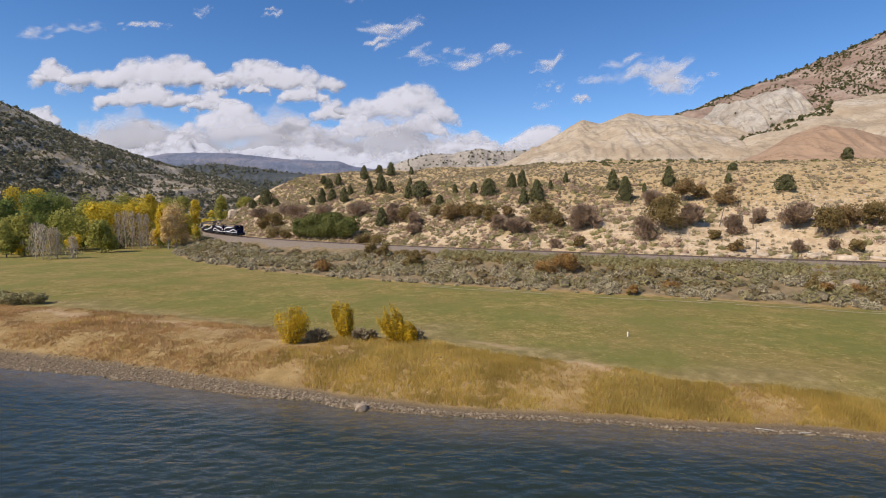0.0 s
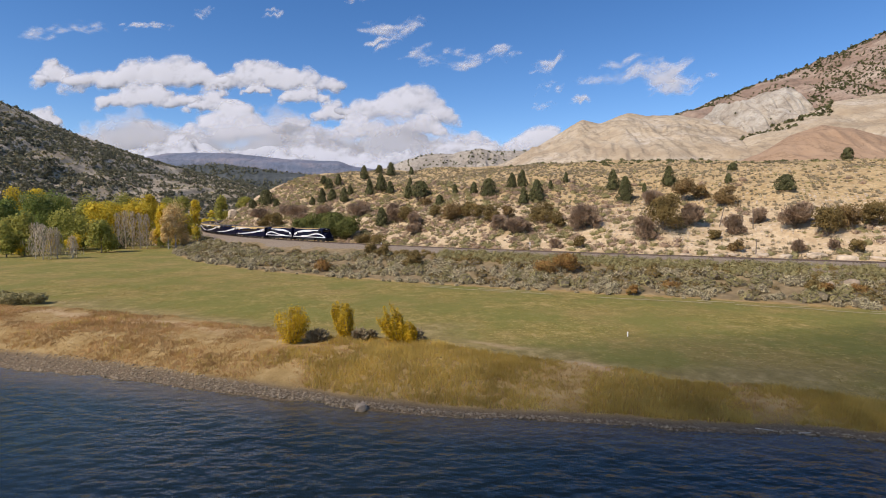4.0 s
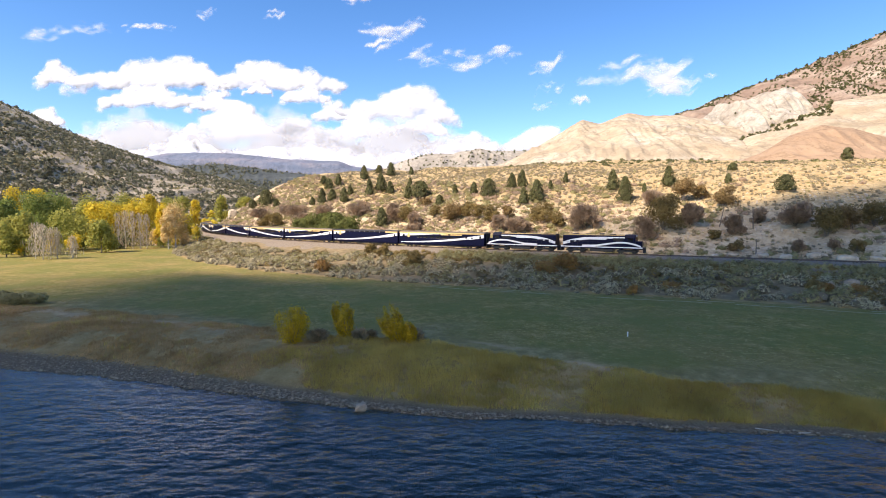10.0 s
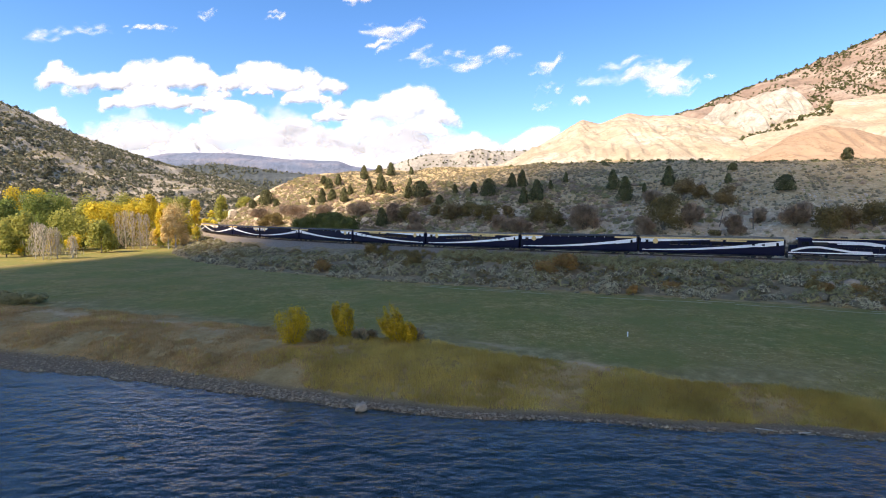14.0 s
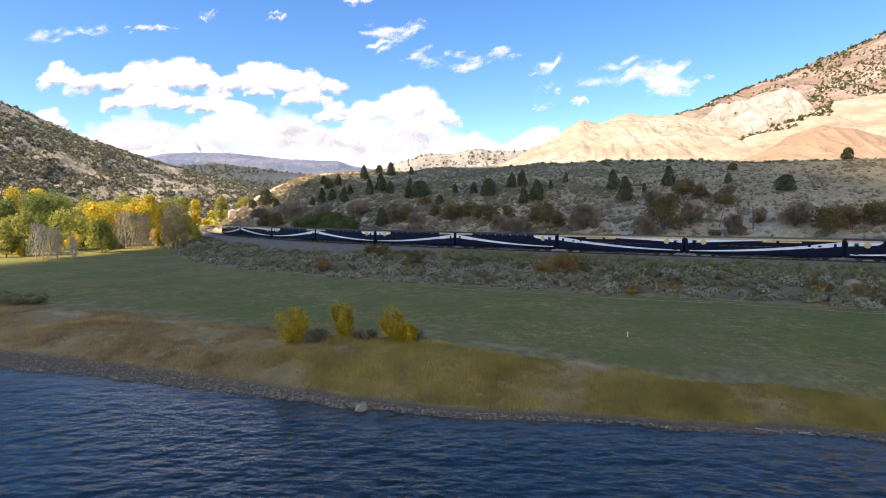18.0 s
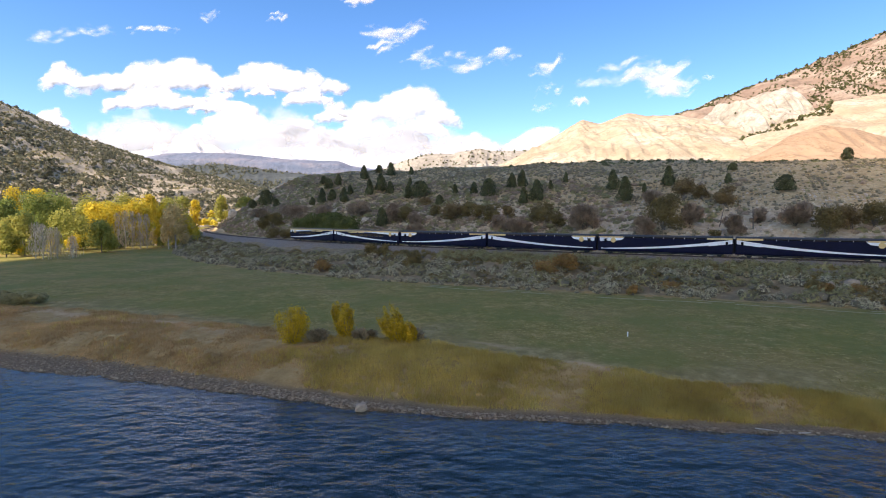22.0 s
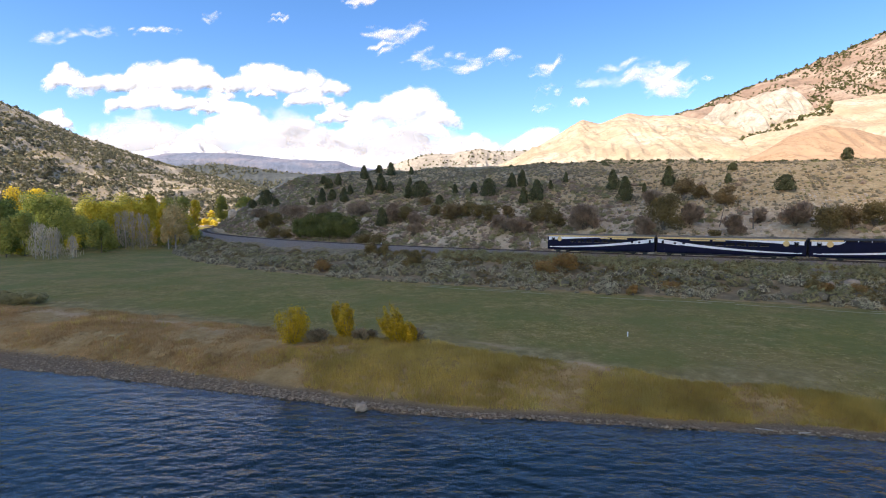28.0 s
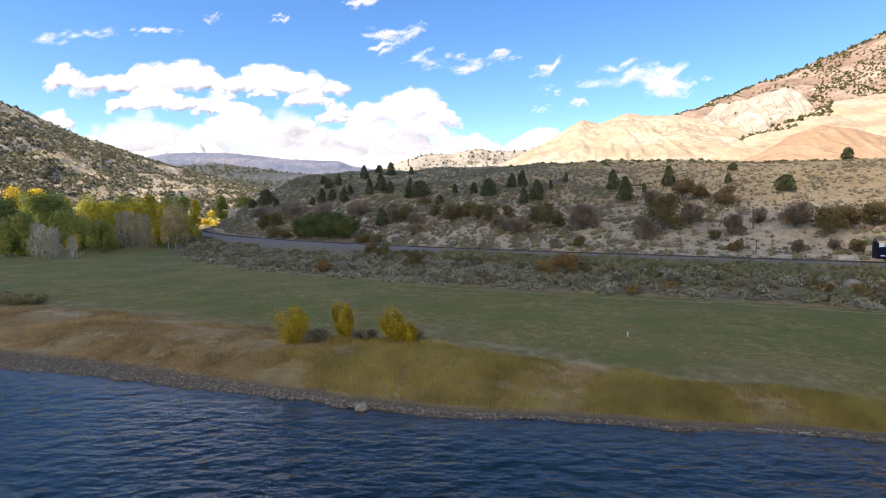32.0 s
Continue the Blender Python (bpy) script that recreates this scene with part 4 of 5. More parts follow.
BRUSH = [(10.2, 157.0, 5.1, 4.5), (7.6, 162.1, 5.3, 4.5), (13.1, 151.9, 6.0, 5.1), (28.6, 150.6, 8.0, 5.4), (-12.4, 180.5, 4.2, 3.5), (32.7, 129.2, 3.0, 2.7), (-2.2, 167.7, 4.7, 3.1),
         (52.3, 128.5, 9.8, 8.6), (79.9, 113.5, 7.0, 7.0), (92.2, 115.7, 6.8, 5.4), (80.5, 105.2, 3.1, 2.6), (60.8, 121.5, 3.0, 2.4), (30.8, 146.0, 5.1, 3.5), (26.3, 155.2, 3.6, 3.6)]
TWIGS = [(36.0, 138.7, 7.1, 6.3), (19.0, 143.3, 5.6, 4.8), (15.0, 146.8, 4.4, 3.7), (-8.3, 164.7, 5.0, 4.6), (-30.0, 194.5, 8.6, 5.0), (-17.0, 184.4, 5.1, 4.3), (22.5, 144.8, 2.7, 2.7),
         (27.2, 131.3, 2.7, 2.4), (47.3, 127.0, 5.3, 5.3), (59.2, 129.9, 6.1, 5.2), (56.6, 147.7, 6.2, 4.2), (66.6, 124.1, 4.6, 5.0), (77.6, 119.9, 7.4, 5.8), (73.9, 127.3, 3.8, 3.3),
         (72.2, 109.9, 2.7, 2.7), (77.9, 107.7, 2.1, 3.2), (37.9, 137.0, 3.0, 5.4)]
THICKET = [(-49.0, 188.5, 7.5, 6.6), (-45.2, 185.0, 8.5, 7.6), (-41.4, 182.0, 9.5, 8.4), (-37.6, 178.8, 10.0, 9.0), (-33.6, 175.3, 9.5, 8.6), (-30.0, 172.0, 8.0, 7.0)]
BANK = [(-27.3, 122.4, 5.1, 2.5), (24.5, 107.1, 6.0, 3.5), (20.3, 106.3, 5.4, 3.0), (31.2, 88.4, 2.2, 1.7), (38.3, 90.8, 4.0, 1.3), (58.8, 82.9, 2.4, 2.0), (63.1, 81.5, 2.4, 1.6)]
BANK_GREEN = [(-6.7, 121.5, 5.1, 3.4), (-18.5, 138.0, 3.8, 2.6), (-14.9, 133.9, 3.7, 3.1), (58.3, 84.6, 2.5, 2.1)]
rng = np.random.default_rng(11)
for p in JUNIPERS + JUNIPERS_WEST + JUNIPERS_EAST:
    juniper(*p, rng)
for p in RUST:
    shrub("oak_shrub", *p, LEAF["rust"], rng, "rust-brown autumn oak shrub on the dry slope", "shrubs on the hillside")
for p in BRUSH + BRUSH_WEST:
    shrub("olive_shrub", *p, LEAF["scrub"], rng, "olive-green shrub turning brown on the dry slope", "shrubs on the hillside")
for p in TWIGS + TWIGS_WEST:
    shrub("bare_shrub", *p, LEAF["twig"], rng, "leafless purple-grey twiggy shrub on the slope", "shrubs on the hillside", 2.0, twiggy=True)
for p in THICKET:
    shrub("green_thicket", *p, LEAF["hedge"], rng, "dense dark green thicket beside the railway track", "green thicket", 1.5, 0.42)
for p in BANK:
    shrub("sumac_shrub", *p, LEAF["orange"], rng, "rusty orange low shrub among grey sagebrush", "shrubs on the embankment", 1.2, 0.3)
for p in BANK_GREEN:
    shrub("green_shrub", *p, LEAF["scrub"], rng, "olive-green shrub on the embankment below the track", "shrubs on the embankment", 1.3, 0.35)

GREEN_TREES = [(-180.8, 245, 24.2, 23.8), (-165.7, 205, 12.8, 19.4), (-178.6, 225, 14.1, 14.8)]
OLIVE_TREES = [(-117.3, 186, 11.6, 11.1), (-197.3, 300, 18.8, 23.6), (-185.8, 300, 13.1, 23.6), (-133.0, 172, 9.3, 13.6), (-134.0, 166, 7.3, 10.9), (-135.6, 198, 16.1, 14.5), (-171.1, 290, 18.1, 23.6),
               (-145.2, 305, 12.7, 23.9), (-137.6, 330, 9.6, 19.7), (-216.8, 310, 16.1, 22.4), (-113.8, 258, 3.2, 5.5), (-160.7, 320, 13.3, 23.3), (-150.0, 188, 10.0, 13.0), (-109.1, 298.4, 8.9, 5.9)]
GOLD_TREES = [(-221.6, 280, 14.0, 29.1), (-223.5, 300, 13.1, 27.7), (-137.8, 218, 16.4, 17.7), (-136.6, 226, 10.8, 17.4), (-130.7, 226, 10.8, 16.9), (-126.2, 228, 10.0, 17.5),
              (-146.1, 270, 12.9, 23.7), (-111.8, 216, 7.2, 19.9), (-105.2, 222, 5.5, 13.6), (-146.8, 260, 10.8, 20.4), (-150.3, 330, 8.2, 20.8)]
PALE_TREES = [(-102.2, 207, 10.3, 18.9), (-103.4, 204, 6.4, 16.8)]
BARE_TREES = [(-122.7, 205, 3.4, 13.4), (-121.3, 207, 3.5, 14.3), (-117.4, 205, 3.4, 13.9), (-115.2, 206, 3.4, 13.5), (-112.1, 205, 3.0, 13.0), (-120.5, 160, 3.0, 10.6),
              (-116.8, 158, 3.3, 10.2), (-116.0, 160, 2.7, 9.1), (-114.7, 161, 2.3, 8.8), (-110.9, 162, 2.4, 6.4)]
for p in GREEN_TREES:
    tree("cottonwood", *p, LEAF["green"], rng, "dark green leafy cottonwood tree at the meadow's edge", int(1500 + 13 * p[2] * p[3]), 0.85, 0.03, group="cottonwood grove")
for p in OLIVE_TREES:
    tree("cottonwood", *p, LEAF["olive"], rng, "olive cottonwood tree turning yellow in autumn", int(1400 + 13 * p[2] * p[3]), 0.80, 0.03, group="cottonwood grove")
for p in GOLD_TREES:
    tree("cottonwood", *p, LEAF["gold"], rng, "golden yellow autumn cottonwood tree", int(1300 + 12 * p[2] * p[3]), 0.75, 0.12, PALE_BARK, "cottonwood grove")
for p in PALE_TREES:
    tree("cottonwood", *p, LEAF["pale"], rng, "pale tan half-bare cottonwood with thin leaves", 3600, 0.6, 0.04, PALE_BARK, "cottonwood grove", 26)


def bare_tree(x, y, w, h):
    """Nearly leafless pale poplar: upright branches close to the stem."""
    x, y, z = seat(x, y)
    t = new("bare_poplar")
    t.location = (x, y, z)
    solid("trunk", *joined([limb((0, 0, -0.3), (0.1, 0, h * 0.6), 0.13, 0.06, 5), limb((0.1, 0, h * 0.59), (0, 0.1, h), 0.06, 0.02, 5)]), PALE_BARK, t)
    for i in range(22):
        a, b = rng.uniform(0, 2 * np.pi), rng.uniform(0.02, 0.75)
        r = w * 0.5 * rng.uniform(0.5, 1.0)
        top = min(h, h * b + rng.uniform(0.18, 0.36) * h)
        solid("branch", *limb((0, 0, h * b), (r * math.cos(a), r * math.sin(a), top), 0.035, 0.015, 3), PALE_BARK, t)
    n = 360
    k = rng.uniform(0.04, 1.0, n) ** 0.8
    wide = w * 0.42 * np.sqrt(np.clip(1.1 - k, 0.05, 1))
    p = np.stack([rng.normal(size=n) * wide, rng.normal(size=n) * wide, k * h], -1)
    side = rng.normal(size=(n, 3)) * np.array([1, 1, 0.1])
    side /= np.linalg.norm(side, axis=1)[:, None]
    d = np.array([0, 0, 1]) + rng.normal(size=(n, 3)) * 0.22
    l = rng.uniform(0.5, 1.3, n)[:, None]
    v = np.stack([p - d * l / 2 - side * 0.055, p - d * l / 2 + side * 0.055, p + d * l / 2 + side * 0.045, p + d * l / 2 - side * 0.045], 1).reshape(-1, 3)
    solid("crown", v, np.arange(4 * n).reshape(-1, 4), LEAF["poplar"], t)
    return tagged(t, "nearly leafless pale grey poplar with upright branches", "tree", "bare poplars")


for i in range(9):
    x, y = -98 - i * 2.6 + rng.uniform(-1, 1), rng.uniform(211, 236)
    tree("young_cottonwood", x, y, rng.uniform(4, 6), rng.uniform(5, 9), LEAF[("gold", "pale", "olive")[i % 3]], rng, "low autumn-coloured young cottonwood by the meadow corner", 700, 0.5, 0.02, group="cottonwood grove", lobes=12)
for i in range(26):
    y = rng.uniform(168, 240)
    x = np.interp(y, (160, 175, 205, 240), (-126, -127, -124, -116)) - rng.uniform(0, 22)
    leaf = ("olive", "olive", "green", "gold")[i % 4]
    tree("young_cottonwood", x, y, rng.uniform(5, 8), rng.uniform(5, 9), LEAF[leaf], rng, "low leafy young cottonwood under the taller trees", 1100, 0.5, 0.01, group="cottonwood grove", lobes=12)
for p in BARE_TREES:
    bare_tree(*p)

def willow(x, y, w, h, tilt):
    """Many stems that fan out from one root, leafy almost to the ground."""
    t = new("yellow_willow")
    t.location = (x, y, float(height(x, y)))
    bits, pts = [], []
    for i in range(30):
        a = rng.uniform(0, 2 * np.pi)
        r = w * 0.5 * math.sqrt(rng.uniform(0, 1))
        top = np.array([r * math.cos(a) + tilt * h, r * math.sin(a) * 0.8, h * (1 - 0.38 * (2 * r / w) ** 1.5) * rng.uniform(0.72, 1.05)])
        root = np.array([0.25 * math.cos(a), 0.25 * math.sin(a), -0.1])
        mid = root + (top - root) * 0.5 + np.array([math.cos(a), math.sin(a), 0]) * w * 0.07
        bits += [limb(root, mid, 0.04, 0.025, 4), limb(mid, top, 0.025, 0.008, 4)]
        k = rng.uniform(0.08, 1.0, 210)[:, None]
        line = np.where(k < 0.5, root + (mid - root) * 2 * k, mid + (top - mid) * (2 * k - 1))
        pts.append(line + rng.normal(size=(210, 3)) * w * 0.07 * (1.2 - 0.7 * k))
    solid("stem_cluster", *joined(bits), BARK, t)
    p = np.concatenate(pts)
    out = p - np.array([tilt * h * 0.5, 0, h * 0.35])
    solid("crown", *leaf_quads(p, 0.12 * rng.uniform(0.6, 1.4, len(p)), rng, 1.6, out, 0.8), LEAF["yellow"], t)
    return tagged(t, "bright yellow autumn willow clump in dry grass", "willow", "yellow willows on the bank")


willow(-15.9, 56.0, 4.0, 4.3, 0.0)
willow(-10.5, 58.3, 2.6, 4.9, -0.08)
willow(-4.6, 56.4, 2.7, 4.2, -0.25)
willow(-3.6, 56.2, 2.3, 2.4, -0.1)
for x, y, w, h in ((-13.4, 57.0, 2.2, 0.9), (-9.0, 57.3, 1.6, 0.9), (-7.9, 57.8, 1.3, 0.8), (-3.0, 56.8, 2.0, 0.9)):
    shrub("sage_clump", x, y, w, h, LEAF["slope"], rng, "low grey twiggy brush under the yellow willows", "brush on the bank", 2.0, twiggy=True)
for x, y, w, h in ((-64.0, 80.5, 5.0, 1.6), (-60.6, 80.0, 4.0, 1.3), (-67.5, 80.8, 4.0, 1.7)):
    shrub("sagebrush_clump", x, y, w, h, LEAF["rabbit"], rng, "grey-green sagebrush clump at the meadow's edge", "sagebrush by the meadow", 3.0, 0.22)


# ---- scattered growth and stones ----
def tufts(name, spots, sizes, leaf, per, leaf_size, label, category, tall=1.0, flat=0.8, level=2, core_size=0.36, shady_core=False):
    """Many low bushes as one growth: each an uneven mound with small leaf sprays standing out of it."""
    n = len(spots)
    v0, f0 = ball(level)
    v0 = v0 * np.array([1, 1, 0.9]) + np.array([0, 0, 0.15])
    k = len(v0)
    turn = rng.uniform(0, 2 * np.pi, n)
    c, sn = np.cos(turn)[:, None], np.sin(turn)[:, None]
    lump = (core_size * sizes[:, None] * rng.uniform(0.66, 1.2, (n, k)))[..., None]
    squash = np.stack([rng.uniform(0.8, 1.25, n), rng.uniform(0.8, 1.25, n), rng.uniform(0.75, 1.1, n) * flat * tall], -1)
    core = v0[None] * lump * squash[:, None]
    core = np.stack([core[..., 0] * c - core[..., 1] * sn, core[..., 0] * sn + core[..., 1] * c, core[..., 2]], -1) + spots[:, None]
    faces = (f0[None] + (np.arange(n) * k)[:, None, None]).reshape(-1, 3)
    i = np.repeat(np.arange(n), per)
    d = rng.normal(size=(n * per, 3))
    d[:, 2] = np.abs(d[:, 2]) + 0.1
    d = unit(d)
    p = spots[i] + d * (sizes[i] * 0.5 * rng.uniform(0.78, 1.06, n * per))[:, None] * np.array([1, 1, flat * tall])
    v, _ = leaf_quads(p, leaf_size * sizes[i] * rng.uniform(0.6, 1.3, n * per), rng, 1.3, d, 0.5)
    v = v.reshape(-1, 4, 3)[:, :3].reshape(-1, 3)
    v, f = joined([(core.reshape(-1, 3), faces), (v, np.arange(len(v)).reshape(-1, 3))])
    ob = solid(name, v, f, leaf)
    # Core faces get the dark wood tone, painted shade between the leaves included.
    if shady_core:
        ob.data.materials.append(SHADY_BRUSHWOOD)
        ob.data.polygons.foreach_set("material_index", (np.arange(len(f)) < len(faces)).astype(np.int32))
    return tagged(ob, label, category, kind="stuff")


def along_line(n, s0, s1, u0, u1):
    s, u = rng.uniform(s0, s1, n), rng.uniform(u0, u1, n)
    i = np.interp(s, TS, np.arange(TS.size)).astype(int)
    m = np.hypot(TDX[i], TDY[i])
    x, y = TX[i] + u * TDY[i] / m, TY[i] - u * TDX[i] / m
    return x, y, u, s


def on_ground(x, y):
    return np.stack([x, y, land(x, y)[0]], -1)


def bank_spots(n, low, high):
    x, y, u, s = along_line(n, -20, 330, -35, -4.5)
    w = np.interp(s, FOOT_S, FOOT_W)
    v = -u / w
    ok = (v < high) & (v > low) & (fbm(x / 5, y / 5, 2, int(1000 * low)) > rng.uniform(-0.55, 0.25, len(x)))
    return on_ground(x[ok], y[ok])


sp = bank_spots(7000, 0.38, 1.02)
tufts("sagebrush", sp, rng.uniform(1.1, 2.5, len(sp)) * rng.uniform(0.65, 1.0, len(sp)), LEAF["sage"], 84, 0.18, "grey-green sagebrush covering the embankment below the track", "sagebrush", 1.5, shady_core=True)
sp = bank_spots(2600, 0.33, 0.93)
tufts("rabbitbrush", sp, rng.uniform(1.2, 3.2, len(sp)), LEAF["rabbit"], 70, 0.19, "olive and yellow rabbitbrush covering the embankment", "brush", 1.2, shady_core=True)
sp = bank_spots(1500, 0.34, 0.9)
tufts("dark_brush", sp, rng.uniform(1.2, 3.4, len(sp)), LEAF["scrub"], 70, 0.19, "dark olive brush among the sagebrush", "brush", shady_core=True)
x, y, u, s = along_line(1700, -30, 130, -9.5, -4.3)
tufts("shoulder_brush", on_ground(x, y), rng.uniform(1.0, 2.2, len(x)), LEAF["rabbit"], 44, 0.16, "olive brush along the shoulder of the track", "brush", 1.4, level=1)
x, y, u, s = along_line(500, -30, 145, -10.5, -5.2)
tufts("shoulder_sage", on_ground(x, y), rng.uniform(1.0, 2.0, len(x)), LEAF["scrub"], 60, 0.15, "dark brush along the shoulder of the track", "brush", 1.2)
x, y, u, s = along_line(13500, -20, 330, 7, 92)
ok = vnoise(x / 7, y / 7, 77) + 0.35 * smooth((u - 10) / 25) + 0.75 * smooth((s - 70) / 60) + 0.05 > rng.uniform(-0.3, 0.8, len(x))
sp = on_ground(x[ok], y[ok])
tufts("slope_sage", sp, rng.uniform(0.6, 1.7, len(sp)), LEAF["slope"], 12, 0.26, "small grey-brown sage tufts dotted over the hillside", "sagebrush", level=1)
x, y, u, s = along_line(5200, -20, 330, 7, 100)
ok = vnoise(x / 6, y / 6, 79) + 0.4 * smooth((s - 90) / 60) > rng.uniform(-0.4, 0.6, len(x))
sp = on_ground(x[ok], y[ok])
tufts("slope_brush", sp, rng.uniform(0.5, 1.5, len(sp)), LEAF["rabbit"], 12, 0.26, "small grey brush dotted over the hillside", "brush", level=1)
x, y, u, s = along_line(6000, -20, 330, 6.5, 60)
ok = 1.15 * smooth((s - 55) / 70) + 0.55 * vnoise(x / 9, y / 9, 83) - 0.009 * u > rng.uniform(-0.25, 0.9, len(x))
sp = on_ground(x[ok], y[ok])
half = len(sp) // 2
tufts("slope_bushes", sp[:half], rng.uniform(1.2, 3.2, half), LEAF["rabbit"], 34, 0.2, "rounded grey-olive bushes on the lower slope", "brush", level=1)
tufts("slope_thorns", sp[half:], rng.uniform(1.2, 3.0, len(sp) - half), LEAF["twig"], 34, 0.2, "rounded brown-grey bushes on the lower slope", "brush", level=1)
x, y, u, s = along_line(1300, -90, 300, 95, 300)
sp = on_ground(x, y)
tufts("bench_sage", sp, rng.uniform(0.5, 1.3, len(sp)), LEAF["sage"], 8, 0.3, "low sage on the grassy bench", "sagebrush", level=1)


x, y, u, s = along_line(900, -60, 190, 88, 122)
ok = vnoise(x / 9, y / 9, 87) > rng.uniform(-0.2, 0.9, len(x))
sp = on_ground(x[ok], y[ok])
tufts("crest_brush", sp, rng.uniform(0.8, 2.2, len(sp)), LEAF["juniper"], 22, 0.3, "dark low brush along the brow of the hill", "brush")


def blades(name, spots, tall, leaf, per, width, label):
    """Grass: narrow blades that lean out from each root."""
    n = len(spots) * per
    k = np.repeat(np.arange(len(spots)), per)
    a = rng.uniform(0, 2 * np.pi, n)
    root = spots[k] + np.stack([rng.normal(size=n) * 0.14, rng.normal(size=n) * 0.14, np.full(n, -0.04)], -1)
    h = tall[k] * rng.uniform(0.55, 1.15, n)
    lean = rng.normal(size=(n, 2)) * 0.22
    tip = root + np.stack([lean[:, 0] * h, lean[:, 1] * h, h], -1)
    side = np.stack([np.cos(a), np.sin(a), 0 * a], -1) * width
    v = np.stack([root - side, root + side, tip], 1).reshape(-1, 3)
    return tagged(solid(name, v, np.arange(3 * n).reshape(-1, 3), leaf), label, "grass", kind="stuff")


n = 26000
x, q = rng.uniform(-75, 45, n), rng.uniform(0, 1, n)
y0, y1 = shore_y(x) + np.interp(x, (-45, -10, 5, 40), (3.6, 2.2, 1.5, 1.2)), meadow_y(x) + 1.0
y = y0 + (y1 - y0) * q
patch = fbm(x / 5, y / 4, 3, 91)
reedy = smooth((x + 26) / 26) * (0.75 + 0.35 * patch) + 0.2 * patch + rng.normal(size=n) * 0.18 > 0.42
ok = (y1 > y0) & (patch + 0.45 + 0.4 * smooth((x + 20) / 20) > rng.uniform(-0.5, 0.5, n))
sp = on_ground(x, y)
a = ok & reedy
blades("yellow_reeds", sp[a], 0.24 + 0.36 * np.clip(patch[a] + 0.5, 0, 1), LEAF["reed"], 9, 0.020, "tall yellow-green reeds along the river bank")
a = ok & ~reedy
blades("dry_grass", sp[a], 0.16 + 0.22 * np.clip(patch[a] + 0.5, 0, 1), LEAF["straw"], 8, 0.022, "dry orange-brown grass on the river bank")
n = 24000
x, y = rng.uniform(-75, 75, n), 38 + 85 * rng.uniform(0, 1, n) ** 1.5
zone = land(x, y)[1]
ok = (zone["field"] > 0.7) & (np.abs(x) < y * 0.86) & (fbm(x / 8, y / 3, 3, 95) > -0.25)
blades("meadow_tufts", on_ground(x[ok], y[ok]), np.full(ok.sum(), 0.13), LEAF["turf"], 5, 0.035, "short mown meadow grass with straw tufts")

STONE = plain("river_stone", (0.25, 0.20, 0.135), 0.85, vary=0.6, scale=2.5, moved=False, bumpy=0.4)
SANDSTONE = plain("sandstone", (0.56, 0.46, 0.34), 0.9, vary=0.25, scale=1.1, moved=False, bumpy=0.7)
BROWNSTONE = plain("brown_sandstone", (0.36, 0.285, 0.205), 0.9, vary=0.3, scale=1.4, moved=False, bumpy=0.8)
PEBBLE = ball(1)


def stones(name, spots, sizes, material, label):
    n = len(spots)
    v0 = PEBBLE[0]
    k = len(v0)
    sq = np.stack([rng.uniform(0.7, 1.3, n), rng.uniform(0.7, 1.3, n), rng.uniform(0.35, 0.8, n)], -1)
    jit = 1 + rng.uniform(-0.22, 0.22, (n, k))
    a = rng.uniform(0, 2 * np.pi, n)
    p = v0[None] * sq[:, None] * jit[..., None]
    px = p[..., 0] * np.cos(a)[:, None] - p[..., 1] * np.sin(a)[:, None]
    py = p[..., 0] * np.sin(a)[:, None] + p[..., 1] * np.cos(a)[:, None]
    v = np.stack([px, py, p[..., 2]], -1) * (sizes * 0.5)[:, None, None] + spots[:, None]
    f = (PEBBLE[1][None] + (np.arange(n) * k)[:, None, None]).reshape(-1, 3)
    return tagged(solid(name, v.reshape(-1, 3), f, material), label, "stones", kind="stuff")


n = 4200
x = rng.uniform(-62, 40, n)
wide = np.interp(x, (-60, -25, -8, 10, 40), (5.0, 3.0, 1.3, 0.5, 0.4))
x = np.where((x > 4) & (rng.uniform(0, 1, n) < 0.6), x - 46, x)
wide = np.interp(x, (-60, -25, -8, 10, 40), (5.0, 3.0, 1.3, 0.5, 0.4))
y = shore_y(x) - 0.10 + wide * rng.uniform(0, 1, n) ** 1.3
stones("cobbles", on_ground(x, y), rng.uniform(0.08, 0.34, n) * rng.uniform(0.5, 1.2, n), STONE, "pale river cobbles along the water's edge")
x, y, u, s = along_line(5600, -30, 360, 7, 80)
stones("slope_stones", on_ground(x, y), rng.uniform(0.15, 0.8, len(x)) * rng.uniform(0.4, 1.2, len(x)), SANDSTONE, "loose pale stones on the hillside")

x, y, u, s = along_line(5200, 20, 175, 12, 46)
ok = fbm(x / 12, y / 12, 2, 103) + 0.25 > rng.uniform(-0.6, 0.6, len(x))
stones("slope_rubble", on_ground(x[ok], y[ok]), rng.uniform(0.3, 1.0, ok.sum()) * rng.uniform(0.5, 1.1, ok.sum()), SANDSTONE, "pale broken sandstone rubble across the middle of the slope")


def boulder(name, x, y, w, d, h, seed, material, label, category="rock", group="", blocky=0.0):
    g = np.random.default_rng(seed)
    v, f = ball(3)
    v = v.copy()
    if blocky:
        v = np.sign(v) * np.abs(v) ** (1 - blocky)
    n = 0.14 * fbm(v[:, 0] * 1.6 + seed, v[:, 1] * 1.6 + v[:, 2] * 1.2, 3, seed)
    v = v * (1 + n)[:, None] * np.array([w, d, h]) / 2
    ob = solid(name, v, f, material, smooth_shade=False)
    ob.location = (x, y, float(height(x, y)) + h * 0.25)
    ob.rotation_euler = (0, 0, g.uniform(0, 3))
    return tagged(ob, label, category, group)


